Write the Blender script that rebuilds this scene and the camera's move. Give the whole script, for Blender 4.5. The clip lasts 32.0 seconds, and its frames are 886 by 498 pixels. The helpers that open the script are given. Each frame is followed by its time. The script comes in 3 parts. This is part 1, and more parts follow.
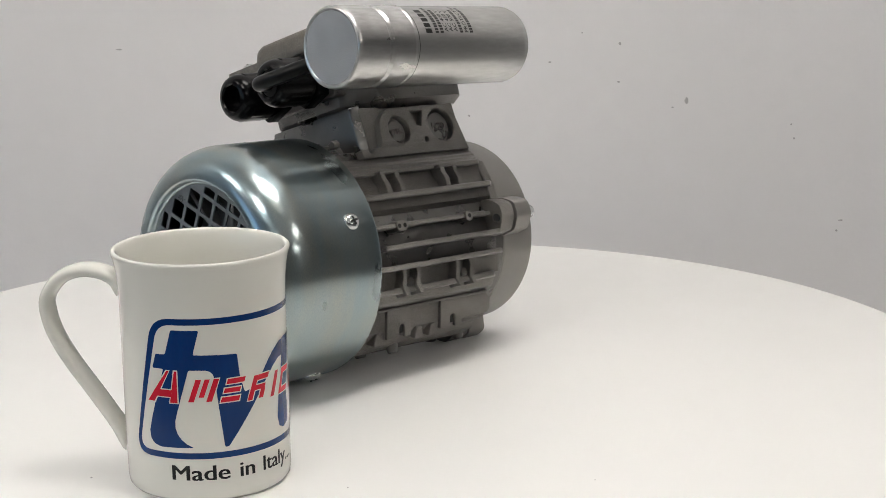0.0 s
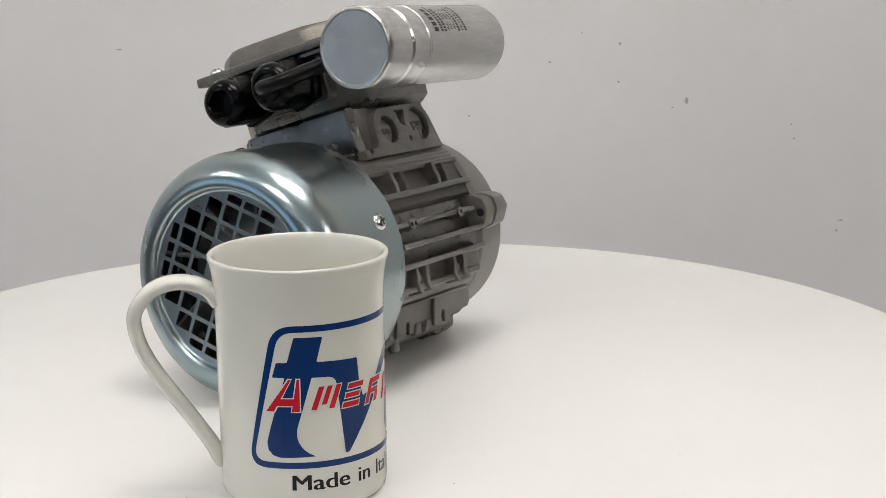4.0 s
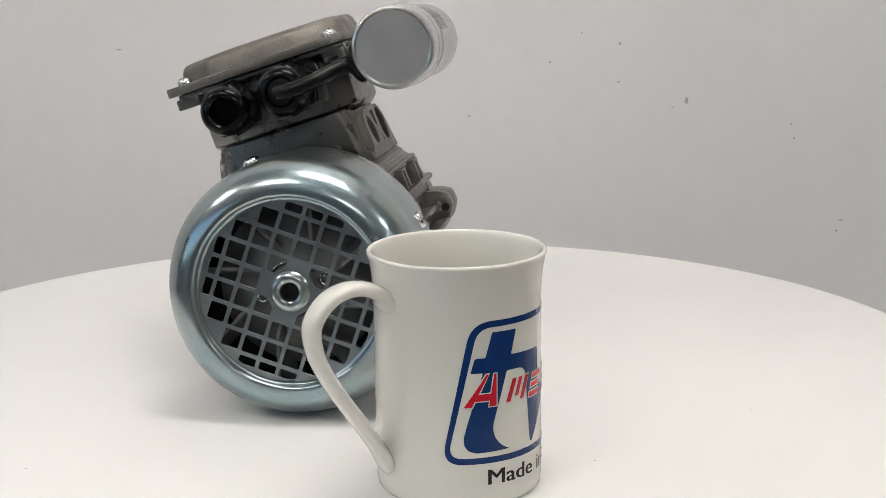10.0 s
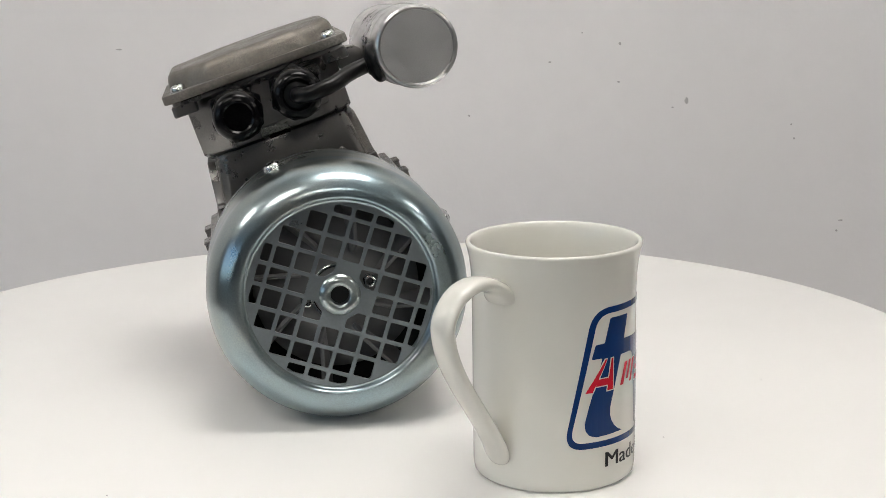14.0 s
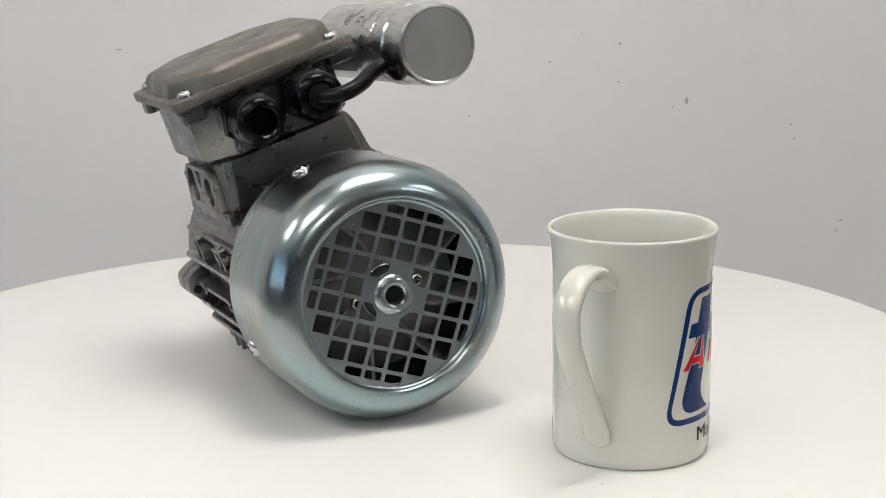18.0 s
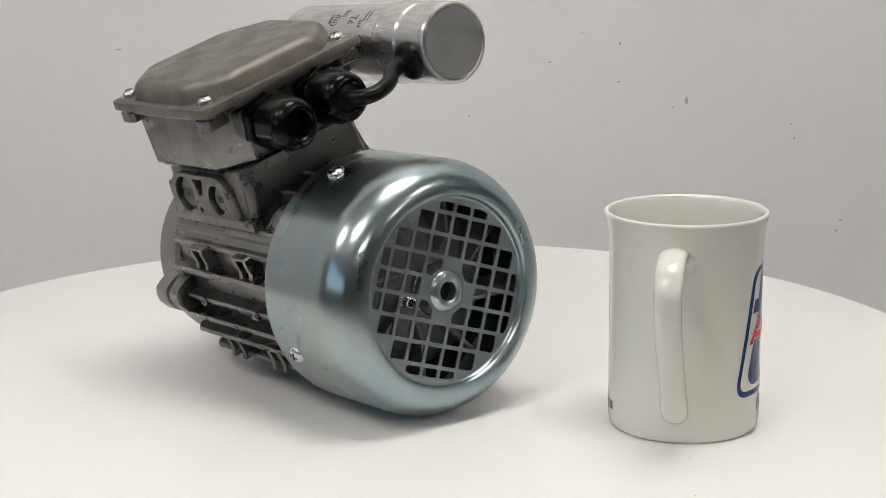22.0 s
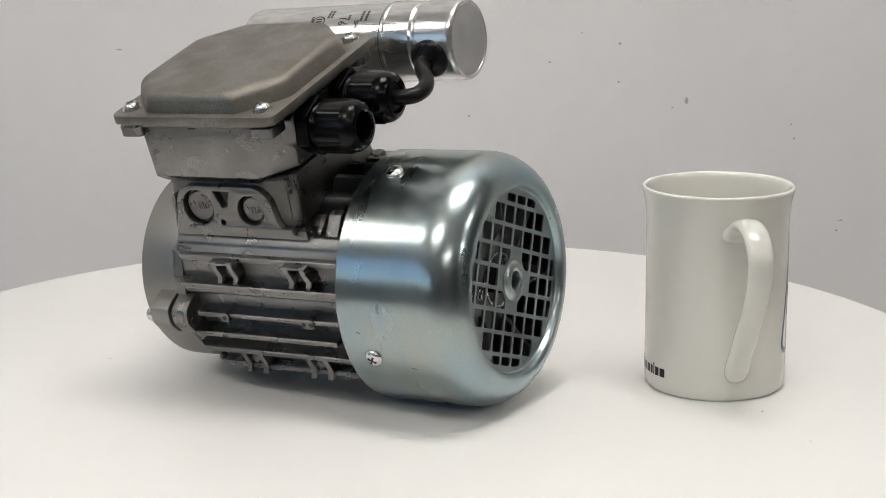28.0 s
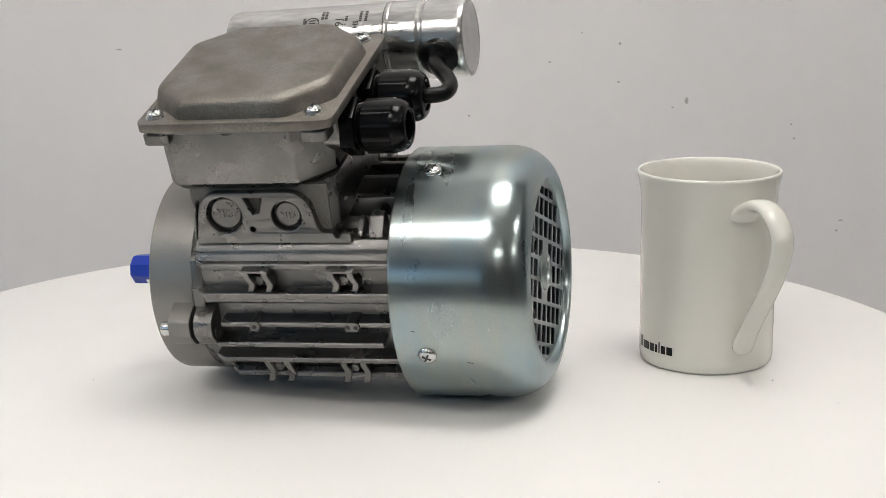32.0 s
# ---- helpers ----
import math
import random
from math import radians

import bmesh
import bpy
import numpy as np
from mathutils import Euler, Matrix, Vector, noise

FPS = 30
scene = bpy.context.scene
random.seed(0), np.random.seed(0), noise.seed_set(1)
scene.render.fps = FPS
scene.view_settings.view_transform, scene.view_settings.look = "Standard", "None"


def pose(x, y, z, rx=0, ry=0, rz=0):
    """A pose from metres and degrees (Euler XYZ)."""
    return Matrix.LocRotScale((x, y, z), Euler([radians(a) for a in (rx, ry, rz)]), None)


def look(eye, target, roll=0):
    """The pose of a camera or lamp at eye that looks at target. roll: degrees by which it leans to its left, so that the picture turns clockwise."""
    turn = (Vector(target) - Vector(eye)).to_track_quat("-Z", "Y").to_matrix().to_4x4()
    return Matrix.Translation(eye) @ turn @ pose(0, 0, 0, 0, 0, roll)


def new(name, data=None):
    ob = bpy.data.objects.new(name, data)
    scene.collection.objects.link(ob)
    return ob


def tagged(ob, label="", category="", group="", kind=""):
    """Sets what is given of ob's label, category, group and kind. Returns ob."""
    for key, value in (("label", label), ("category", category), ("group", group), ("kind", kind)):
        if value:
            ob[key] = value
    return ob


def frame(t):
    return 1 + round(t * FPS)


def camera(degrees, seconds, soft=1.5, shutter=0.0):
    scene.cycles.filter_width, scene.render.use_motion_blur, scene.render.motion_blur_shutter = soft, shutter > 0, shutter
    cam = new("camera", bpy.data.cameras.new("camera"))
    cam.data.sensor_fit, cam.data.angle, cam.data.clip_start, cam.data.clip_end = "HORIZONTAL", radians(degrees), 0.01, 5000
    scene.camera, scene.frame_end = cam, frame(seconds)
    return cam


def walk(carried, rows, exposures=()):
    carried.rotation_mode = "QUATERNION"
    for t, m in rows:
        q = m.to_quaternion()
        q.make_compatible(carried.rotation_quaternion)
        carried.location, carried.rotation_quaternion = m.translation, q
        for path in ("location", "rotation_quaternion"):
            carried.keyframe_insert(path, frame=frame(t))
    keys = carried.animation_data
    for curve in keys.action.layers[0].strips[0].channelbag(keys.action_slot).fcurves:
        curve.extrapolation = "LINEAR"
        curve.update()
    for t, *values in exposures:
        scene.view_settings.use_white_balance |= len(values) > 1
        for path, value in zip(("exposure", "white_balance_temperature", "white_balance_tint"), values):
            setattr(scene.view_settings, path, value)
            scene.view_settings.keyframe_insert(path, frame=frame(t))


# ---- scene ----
# The camera stands still; the table turns with what stands on it.
SECONDS = 32.0
TOP = 0.75                       # height of the table top
cam = camera(29.77, SECONDS, soft=0.75)
EYE = (0.0, -0.85, TOP + 0.2556)
AIM = (EYE[0] + 0.03642, EYE[1] + 0.97486, EYE[2] - 0.21985)
walk(cam, [(0.0, look(EYE, AIM, -0.785)), (SECONDS, look(EYE, AIM, -0.785))], exposures=[(0.0, 0.0), (8.0, 0.0), (14.0, 0.06), (19.0, 0.08), (22.0, 0.0), (25.0, -0.2), (28.0, 0.0), (32.0, 0.05)])


def turn(t):
    """Degrees that the table has turned at t seconds."""
    return -48.206 + 3.7033 * t


# ---- world and light ----
world = bpy.data.worlds.new("sky")
scene.world = world
world.use_nodes = True
wn = world.node_tree.nodes
sky = wn.new("ShaderNodeTexSky")
sky.sky_type, sky.sun_disc, sky.sun_elevation, sky.sun_rotation = "NISHITA", False, radians(40), radians(60)
world.node_tree.links.new(sky.outputs[0], wn["Background"].inputs[0])
wn["Background"].inputs[1].default_value = 0.12

CEIL = 2.75
PANEL_POWER = 12.0
WINDOW_POWER = 7.0


# ---- materials ----
def material(name, colour, rough=0.5, metal=0.0, grain=0.0, size=300.0, stain=0.0, stain_size=15.0, bump=0.0, bump_size=900.0, rough_var=0.0, coat=0.0, tint=None, stretch=(1, 1, 1), spec=0.5, haze=None, patina=None):
    """Two scales of variation on one base colour, roughness variation and a fine relief."""
    m = bpy.data.materials.new(name)
    m.use_nodes = True
    n, link = m.node_tree.nodes, m.node_tree.links.new
    b = n["Principled BSDF"]
    b.inputs["Roughness"].default_value, b.inputs["Metallic"].default_value = rough, metal
    b.inputs["Coat Weight"].default_value, b.inputs["Coat Roughness"].default_value = coat, 0.04
    b.inputs["Specular IOR Level"].default_value = spec
    tc = n.new("ShaderNodeTexCoord")
    mp = n.new("ShaderNodeMapping")
    mp.inputs["Scale"].default_value = stretch
    link(tc.outputs["Object"], mp.inputs["Vector"])

    def noise_at(scale, detail=4.0):
        t = n.new("ShaderNodeTexNoise")
        t.inputs["Scale"].default_value, t.inputs["Detail"].default_value = scale, detail
        link(mp.outputs[0], t.inputs["Vector"])
        return t

    def mixed(a, bcol, fac_socket, low, high):
        r = n.new("ShaderNodeMapRange")
        r.inputs["From Min"].default_value, r.inputs["From Max"].default_value = 0.3, 0.7
        r.inputs["To Min"].default_value, r.inputs["To Max"].default_value = low, high
        r.clamp = True
        link(fac_socket, r.inputs["Value"])
        x = n.new("ShaderNodeMix")
        x.data_type = "RGBA"
        link(r.outputs[0], x.inputs["Factor"])
        if isinstance(a, tuple):
            x.inputs[6].default_value = (*a, 1)
        else:
            link(a, x.inputs[6])
        x.inputs[7].default_value = (*bcol, 1)
        return x.outputs[2]

    col = tuple(colour)
    if stain:
        other = tint if tint else tuple(c * (1 - stain) for c in colour)
        col = mixed(col, other, noise_at(stain_size, 5).outputs[0], 0.0, 1.0)
    if patina:
        col = mixed(col, patina, noise_at(stain_size * 1.7, 3).outputs[0], -0.5, 0.9)
    if grain:
        col = mixed(col, tuple(c * (1 - grain) for c in colour), noise_at(size, 3).outputs[0], 0.0, 0.8)
    if isinstance(col, tuple):
        b.inputs["Base Color"].default_value = (*col, 1)
    else:
        link(col, b.inputs["Base Color"])
    if rough_var:
        r = n.new("ShaderNodeMapRange")
        r.inputs["From Min"].default_value, r.inputs["From Max"].default_value = 0.3, 0.7
        r.inputs["To Min"].default_value, r.inputs["To Max"].default_value = max(rough - rough_var, 0.02), rough + rough_var
        link(noise_at(stain_size * 2.3, 6).outputs[0], r.inputs["Value"])
        link(r.outputs[0], b.inputs["Roughness"])
    if bump:
        bp = n.new("ShaderNodeBump")
        bp.inputs["Strength"].default_value, bp.inputs["Distance"].default_value = bump, 0.001
        link(noise_at(bump_size, 4).outputs[0], bp.inputs["Height"])
        link(bp.outputs[0], b.inputs["Normal"])
    if haze:
        # a second, tighter lobe over the broad one, as polished metal has
        g = n.new("ShaderNodeBsdfPrincipled")
        g.inputs["Metallic"].default_value, g.inputs["Roughness"].default_value = metal, haze[0]
        for key in ("Base Color", "Normal"):
            if b.inputs[key].is_linked:
                link(b.inputs[key].links[0].from_socket, g.inputs[key])
            elif key == "Base Color":
                g.inputs[key].default_value = b.inputs[key].default_value
        mx = n.new("ShaderNodeMixShader")
        mx.inputs[0].default_value = haze[1]
        link(b.outputs[0], mx.inputs[1])
        link(g.outputs[0], mx.inputs[2])
        link(mx.outputs[0], n["Material Output"].inputs["Surface"])
    return m


def glowing(name, colour, strength):
    m = bpy.data.materials.new(name)
    m.use_nodes = True
    b = m.node_tree.nodes["Principled BSDF"]
    b.inputs["Base Color"].default_value = (0.8, 0.8, 0.8, 1)
    b.inputs["Emission Color"].default_value, b.inputs["Emission Strength"].default_value = (*colour, 1), strength
    return m


WALL = material("wall_paint", (0.84, 0.82, 0.825), 0.62, 0, 0.03, 60, 0.05, 1.6, 0.12, 260, 0.08)
OTHER_WALL = material("dark_wall_paint", (0.115, 0.115, 0.119), 0.7, 0, 0.03, 60, 0.05, 1.6, 0.12, 260, 0.08)
CEILING = material("ceiling_tile", (0.80, 0.80, 0.785), 0.8, 0, 0.06, 90, 0.05, 2, 0.2, 300)
FLOOR = material("carpet", (0.32, 0.32, 0.32), 0.95, 0, 0.3, 400, 0.15, 3, 0.6, 700)
TABLE = material("white_laminate", (0.82, 0.81, 0.79), 0.34, 0, 0.02, 500, 0.025, 9, 0.03, 700, 0.06)
PORCELAIN = material("glazed_bone_china", (0.715, 0.705, 0.648), 0.05, 0, 0.0, 300, 0.02, 20, 0.012, 45, 0.01, 0.0, spec=0.65)
ZINC = material("zinc_plated_steel", (0.362, 0.44, 0.466), 0.33, 1.0, 0.2, 2400, 0.5, 20, 0.03, 2600, 0.09, tint=(0.50, 0.46, 0.36), stretch=(0.5, 1.6, 0.5), haze=(0.14, 0.5), patina=(0.30, 0.43, 0.50))
ZINC_FLAT = material("zinc_plated_sheet", (0.28, 0.318, 0.338), 0.33, 1.0, 0.12, 700, 0.1, 25, 0.05, 1500, 0.06)
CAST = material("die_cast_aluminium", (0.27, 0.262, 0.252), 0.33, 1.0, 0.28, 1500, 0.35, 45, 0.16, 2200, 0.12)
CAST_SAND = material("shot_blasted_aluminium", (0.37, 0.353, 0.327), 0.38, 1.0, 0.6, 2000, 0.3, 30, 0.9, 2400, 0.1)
CAST_LID = material("cast_aluminium_lid", (0.33, 0.315, 0.288), 0.42, 0.9, 0.5, 900, 0.25, 42, 0.35, 1700, 0.14, tint=(0.19, 0.167, 0.138))
WORN = material("worn_cast_edge", (0.35, 0.34, 0.326), 0.38, 1.0, 0.35, 500, 0.35, 60, 0.2, 1100, 0.08)
MACHINED = material("machined_aluminium", (0.30, 0.288, 0.272), 0.46, 0.8, 0.08, 500, 0.1, 24, 0.12, 900, 0.06)
CAN = material("drawn_aluminium_can", (0.80, 0.795, 0.78), 0.38, 1.0, 0.35, 420, 0.3, 40, 0.16, 420, 0.12, stretch=(1, 0.22, 1), haze=(0.15, 0.5))
CAN_END = material("brushed_can_end", (0.68, 0.68, 0.68), 0.38, 1.0, 0.4, 2400, 0.2, 60, 0.25, 2400, 0.08)
BLACK = material("black_nylon", (0.003, 0.003, 0.0034), 0.2, 0, 0.1, 300, 0.2, 40, 0.05, 900, 0.05, spec=0.2)
RUBBER = material("black_rubber", (0.004, 0.004, 0.004), 0.34, 0, 0.1, 300, 0.2, 40, 0.1, 900, 0.05, spec=0.22)
FAN = material("grey_fan_plastic", (0.2, 0.2, 0.2), 0.5, 0, 0.1, 300, 0.2, 40, 0.05, 900, 0.05)
SCREW = material("bright_zinc_screw", (0.72, 0.73, 0.73), 0.2, 1.0, 0.1, 900, 0.2, 200, 0.1, 1500, 0.05)
# near black put in for shade in holes; also scratches and the can seam
SHADE_AND_MARKS = material("recess_shade_and_marks", (0.02, 0.02, 0.02), 0.8)
BLUE_CAP = material("blue_polyethylene", (0.01, 0.045, 0.42), 0.35, 0, 0.05, 300, 0.1, 60, 0.05, 700, 0.05)
INK_BLUE = material("blue_glaze", (0.002, 0.03, 0.14), 0.2, 0, 0.05, 700, 0.08, 60, spec=0.3)
INK_RED = material("red_glaze", (0.58, 0.012, 0.03), 0.2, 0, 0.05, 700, 0.08, 60, spec=0.3)
INK_BLACK = material("black_glaze", (0.010, 0.010, 0.010), 0.3, 0, 0.05, 700, 0.08, 60, spec=0.2)
INK_CAN = material("black_can_ink", (0.012, 0.012, 0.012), 0.6, 0, 0.2, 900, 0.2, 120)
DIRT = material("wall_scuff", (0.57, 0.55, 0.55), 0.8, 0, 0.2, 300, 0.3, 200)
TRIM = material("white_trim", (0.7, 0.7, 0.69), 0.4, 0, 0.03, 100, 0.03, 8)
GLOW = glowing("light_diffuser", (1.0, 0.965, 0.92), PANEL_POWER)
GLOW_DIM = glowing("dimmer_light_diffuser", (1.0, 0.955, 0.90), PANEL_POWER * 0.96)
# weaker glow for panels that serve as fill
GLOW_FILL = glowing("fill_light_diffuser", (1.0, 0.955, 0.90), PANEL_POWER * 0.75)


# ---- mesh tools ----
def part(name, bm, mat, parent=None, label="", smooth=True, at=None, angle=35):
    me = bm
    if isinstance(bm, bmesh.types.BMesh):
        me = bpy.data.meshes.new(name)
        bm.to_mesh(me)
        bm.free()
    if mat and not me.materials:
        me.materials.append(mat)
        if mat in (CAST, CAST_SAND, CAST_LID):
            me.materials.append(WORN)
        else:
            me.polygons.foreach_set("material_index", [0] * len(me.polygons))
    return finish(name, me, parent, label, smooth, at, angle)


def finish(name, me, parent, label, smooth, at, angle):
    if smooth:
        for poly in me.polygons:
            poly.use_smooth = True
        me.set_sharp_from_angle(angle=radians(angle))
    ob = new(name, me)
    if parent:
        ob.parent = parent
    if at is not None:
        ob.matrix_basis = at
    if label:
        tagged(ob, label)
    return ob


def lathe(profile, segments=64, axis="y", centre=(0, 0), closed=False, bm=None):
    """Turns (radius, along) points about an axis; centre holds the other two coordinates."""
    bm = bm or bmesh.new()
    rings = []
    for rad, al in profile:
        ring = []
        for i in range(segments):
            a = 2 * math.pi * i / segments
            c, s = rad * math.cos(a), rad * math.sin(a)
            if axis == "y":
                co = (centre[0] + c, al, centre[1] + s)
            elif axis == "z":
                co = (centre[0] + c, centre[1] + s, al)
            else:
                co = (al, centre[0] + c, centre[1] + s)
            ring.append(bm.verts.new(co))
        rings.append(ring)
    pairs = list(zip(rings, rings[1:]))
    if closed:
        pairs.append((rings[-1], rings[0]))
    for a, b in pairs:
        for i in range(segments):
            j = (i + 1) % segments
            bm.faces.new((a[i], a[j], b[j], b[i]))
    if not closed:
        bm.faces.new(rings[0])
        bm.faces.new(rings[-1])
    bmesh.ops.remove_doubles(bm, verts=bm.verts, dist=1e-6)
    bmesh.ops.recalc_face_normals(bm, faces=bm.faces)
    return bm


def prism(points, low, high, axis="y", bevel=0.0, segments=2, bm=None, taper=None):
    """A polygon pushed along an axis. points are (x, z) for y, (y, z) for x and (x, y) for z."""
    bm = bm or bmesh.new()

    def co(pt, al):
        if axis == "y":
            return (pt[0], al, pt[1])
        if axis == "x":
            return (al, pt[0], pt[1])
        return (pt[0], pt[1], al)
    a = [bm.verts.new(co(p, low)) for p in points]
    b = [bm.verts.new(co(p, high)) for p in (taper or points)]
    made = [bm.faces.new(a), bm.faces.new(b)]
    for i in range(len(points)):
        j = (i + 1) % len(points)
        made.append(bm.faces.new((a[i], a[j], b[j], b[i])))
    bmesh.ops.recalc_face_normals(bm, faces=made)
    if bevel:
        edges = {e for f in made for e in f.edges}
        bmesh.ops.bevel(bm, geom=list(edges), offset=bevel, segments=segments, affect="EDGES", profile=0.6, clamp_overlap=True, material=1 if len(points) <= 9 and bevel < 0.75 else -1)
    return bm


def block(x0, x1, y0, y1, z0, z1, bevel=0.0, segments=2, bm=None):
    return prism([(x0, y0), (x1, y0), (x1, y1), (x0, y1)], z0, z1, "z", bevel, segments, bm)


def rounded(points, radius, steps=4):
    """A polygon with its corners rounded."""
    out = []
    n = len(points)
    for i in range(n):
        p, a, b = Vector(points[i]), Vector(points[i - 1]), Vector(points[(i + 1) % n])
        u, v = (a - p), (b - p)
        d = min(radius, u.length * 0.45, v.length * 0.45)
        s, e = p + u.normalized() * d, p + v.normalized() * d
        for k in range(steps + 1):
            t = k / steps
            q = s * (1 - t) ** 2 + p * 2 * t * (1 - t) + e * t * t
            out.append((q.x, q.y))
    return out


def circle(cx, cy, rad, n=32, start=0.0):
    return [(cx + rad * math.cos(start + 2 * math.pi * i / n), cy + rad * math.sin(start + 2 * math.pi * i / n)) for i in range(n)]


def flat_mesh(curve):
    ob = bpy.data.objects.new("draft", curve)
    scene.collection.objects.link(ob)
    bpy.context.view_layer.update()
    me = bpy.data.meshes.new_from_object(ob.evaluated_get(bpy.context.evaluated_depsgraph_get()))
    bpy.data.objects.remove(ob)
    bm = bmesh.new()
    bm.from_mesh(me)
    bpy.data.meshes.remove(me)
    return bm


def plate(outlines, half=0.0, edge=0.0):
    """A sheet in the xy plane with holes: the first outline is the rim, the others are holes. half: half of its thickness."""
    cu = bpy.data.curves.new("sheet", "CURVE")
    cu.dimensions, cu.fill_mode, cu.extrude, cu.bevel_depth, cu.bevel_resolution = "2D", "BOTH", half, edge, 1
    for pts in outlines:
        sp = cu.splines.new("POLY")
        sp.points.add(len(pts) - 1)
        for q, (x, y) in zip(sp.points, pts):
            q.co = (x, y, 0, 1)
        sp.use_cyclic_u = True
    bm = flat_mesh(cu)
    bmesh.ops.remove_doubles(bm, verts=bm.verts, dist=1e-6)
    return bm


def lettering(text, size, shear=0.0, spacing=1.0, half=0.0, align="LEFT", bold=0.0):
    cu = bpy.data.curves.new("letters", "FONT")
    cu.body, cu.size, cu.shear, cu.space_character, cu.extrude, cu.align_x, cu.offset = text, size, shear, spacing, half, align, bold
    cu.resolution_u = 3
    return flat_mesh(cu)


def tube(points, radius, sides=12, bm=None):
    """A round bar along a smooth line through points."""
    pts = [Vector(p) for p in points]
    line = []
    for i in range(len(pts) - 1):
        p0, p1, p2, p3 = pts[max(i - 1, 0)], pts[i], pts[i + 1], pts[min(i + 2, len(pts) - 1)]
        for k in range(8):
            t = k / 8
            line.append(0.5 * ((2 * p1) + (p2 - p0) * t + (2 * p0 - 5 * p1 + 4 * p2 - p3) * t * t + (3 * p1 - p0 - 3 * p2 + p3) * t ** 3))
    line.append(pts[-1])
    bm = bm or bmesh.new()
    rings, ref = [], Vector((0.3, 0.2, 1))
    for i, p in enumerate(line):
        d = (line[min(i + 1, len(line) - 1)] - line[max(i - 1, 0)]).normalized()
        s = d.cross(ref).normalized()
        ref = s.cross(d)
        rings.append([bm.verts.new(p + radius * (math.cos(2 * math.pi * j / sides) * s + math.sin(2 * math.pi * j / sides) * ref)) for j in range(sides)])
    for a, b in zip(rings, rings[1:]):
        for j in range(sides):
            k = (j + 1) % sides
            bm.faces.new((a[j], a[k], b[k], b[j]))
    bm.faces.new(rings[0]), bm.faces.new(rings[-1])
    bmesh.ops.recalc_face_normals(bm, faces=bm.faces)
    return bm


def moved(bm, m):
    bmesh.ops.transform(bm, matrix=m, verts=bm.verts)
    return bm


MM = 0.001


def mm(bm):
    bmesh.ops.scale(bm, vec=(MM, MM, MM), verts=bm.verts)
    return bm


# ---- room ----
ROOM = dict(x0=-3.8, x1=4.4, y0=-6.2, y1=0.43)


def room():
    x0, x1, y0, y1 = ROOM["x0"], ROOM["x1"], ROOM["y0"], ROOM["y1"]
    tagged(part("floor", block(x0 - 0.1, x1 + 0.1, y0 - 0.1, y1 + 0.1, -0.1, 0), FLOOR, smooth=False), "grey carpeted floor", "floor", kind="structure")
    tagged(part("ceiling", block(x0 - 0.1, x1 + 0.1, y0 - 0.1, y1 + 0.1, CEIL, CEIL + 0.1), CEILING, smooth=False), "plain off-white tiled ceiling", "ceiling", kind="structure")
    north = tagged(part("wall_north", block(x0 - 0.1, x1 + 0.1, y1, y1 + 0.1, 0, CEIL), WALL, smooth=False), "pale grey painted wall with a few scuffs", "wall", kind="structure")
    tagged(part("wall_east", block(x1, x1 + 0.1, y0, y1, 0, CEIL), OTHER_WALL, smooth=False), "plain dark grey painted wall", "wall", kind="structure")
    tagged(part("wall_south", block(x0 - 0.1, x1 + 0.1, y0 - 0.1, y0, 0, CEIL), OTHER_WALL, smooth=False), "plain dark grey painted wall", "wall", kind="structure")
    # the wall to the left of the camera has a window
    wy0, wy1, wz0, wz1 = -5.9, -0.5, 0.95, 2.3
    bm = bmesh.new()
    block(x0 - 0.1, x0, y0, wy0, 0, CEIL, bm=bm)
    block(x0 - 0.1, x0, wy1, y1, 0, CEIL, bm=bm)
    block(x0 - 0.1, x0, wy0, wy1, 0, wz0, bm=bm)
    block(x0 - 0.1, x0, wy0, wy1, wz1, CEIL, bm=bm)
    tagged(part("wall_west", bm, OTHER_WALL, smooth=False), "plain dark grey painted wall with a window opening", "wall", kind="structure")
    frame_bm = bmesh.new()
    for a, b, c, d in ((wy0, wy1, wz0, wz0 + 0.05), (wy0, wy1, wz1 - 0.05, wz1), (wy0, wy0 + 0.05, wz0 + 0.05, wz1 - 0.05), (wy1 - 0.05, wy1, wz0 + 0.05, wz1 - 0.05), (-3.225, -3.175, wz0 + 0.05, wz1 - 0.05)):
        block(x0 - 0.07, x0 - 0.02, a, b, c, d, bm=frame_bm)
    tagged(part("window_1", frame_bm, TRIM, smooth=False), "white framed window letting daylight in", "window", kind="structure")
    lamp = bpy.data.lights.new("window_daylight", "AREA")
    lamp.shape, lamp.size, lamp.size_y, lamp.energy, lamp.color = "RECTANGLE", wy1 - wy0 - 0.1, wz1 - wz0 - 0.1, WINDOW_POWER, (0.46, 0.68, 1.0)
    ob = new("window_daylight", lamp)
    mid = ((wy0 + wy1) / 2, (wz0 + wz1) / 2)
    ob.matrix_world = look((x0 - 0.015, *mid), (0, *mid))
    return north


def ceiling_light(x, y, hx, hy, glow):
    ob = new("ceiling_light")
    ob.matrix_basis = pose(x, y, CEIL - 0.03)
    bm = bmesh.new()
    for a, b, c, d in ((-hx, hx, -hy, -hy + 0.02), (-hx, hx, hy - 0.02, hy), (-hx, -hx + 0.02, -hy + 0.02, hy - 0.02), (hx - 0.02, hx, -hy + 0.02, hy - 0.02)):
        block(a, b, c, d, -0.008, 0.03, bm=bm)
    part("light_frame", bm, TRIM, ob, smooth=False)
    part("diffuser", block(-hx + 0.02, hx - 0.02, -hy + 0.02, hy - 0.02, 0.0, 0.02), glow, ob, smooth=False)
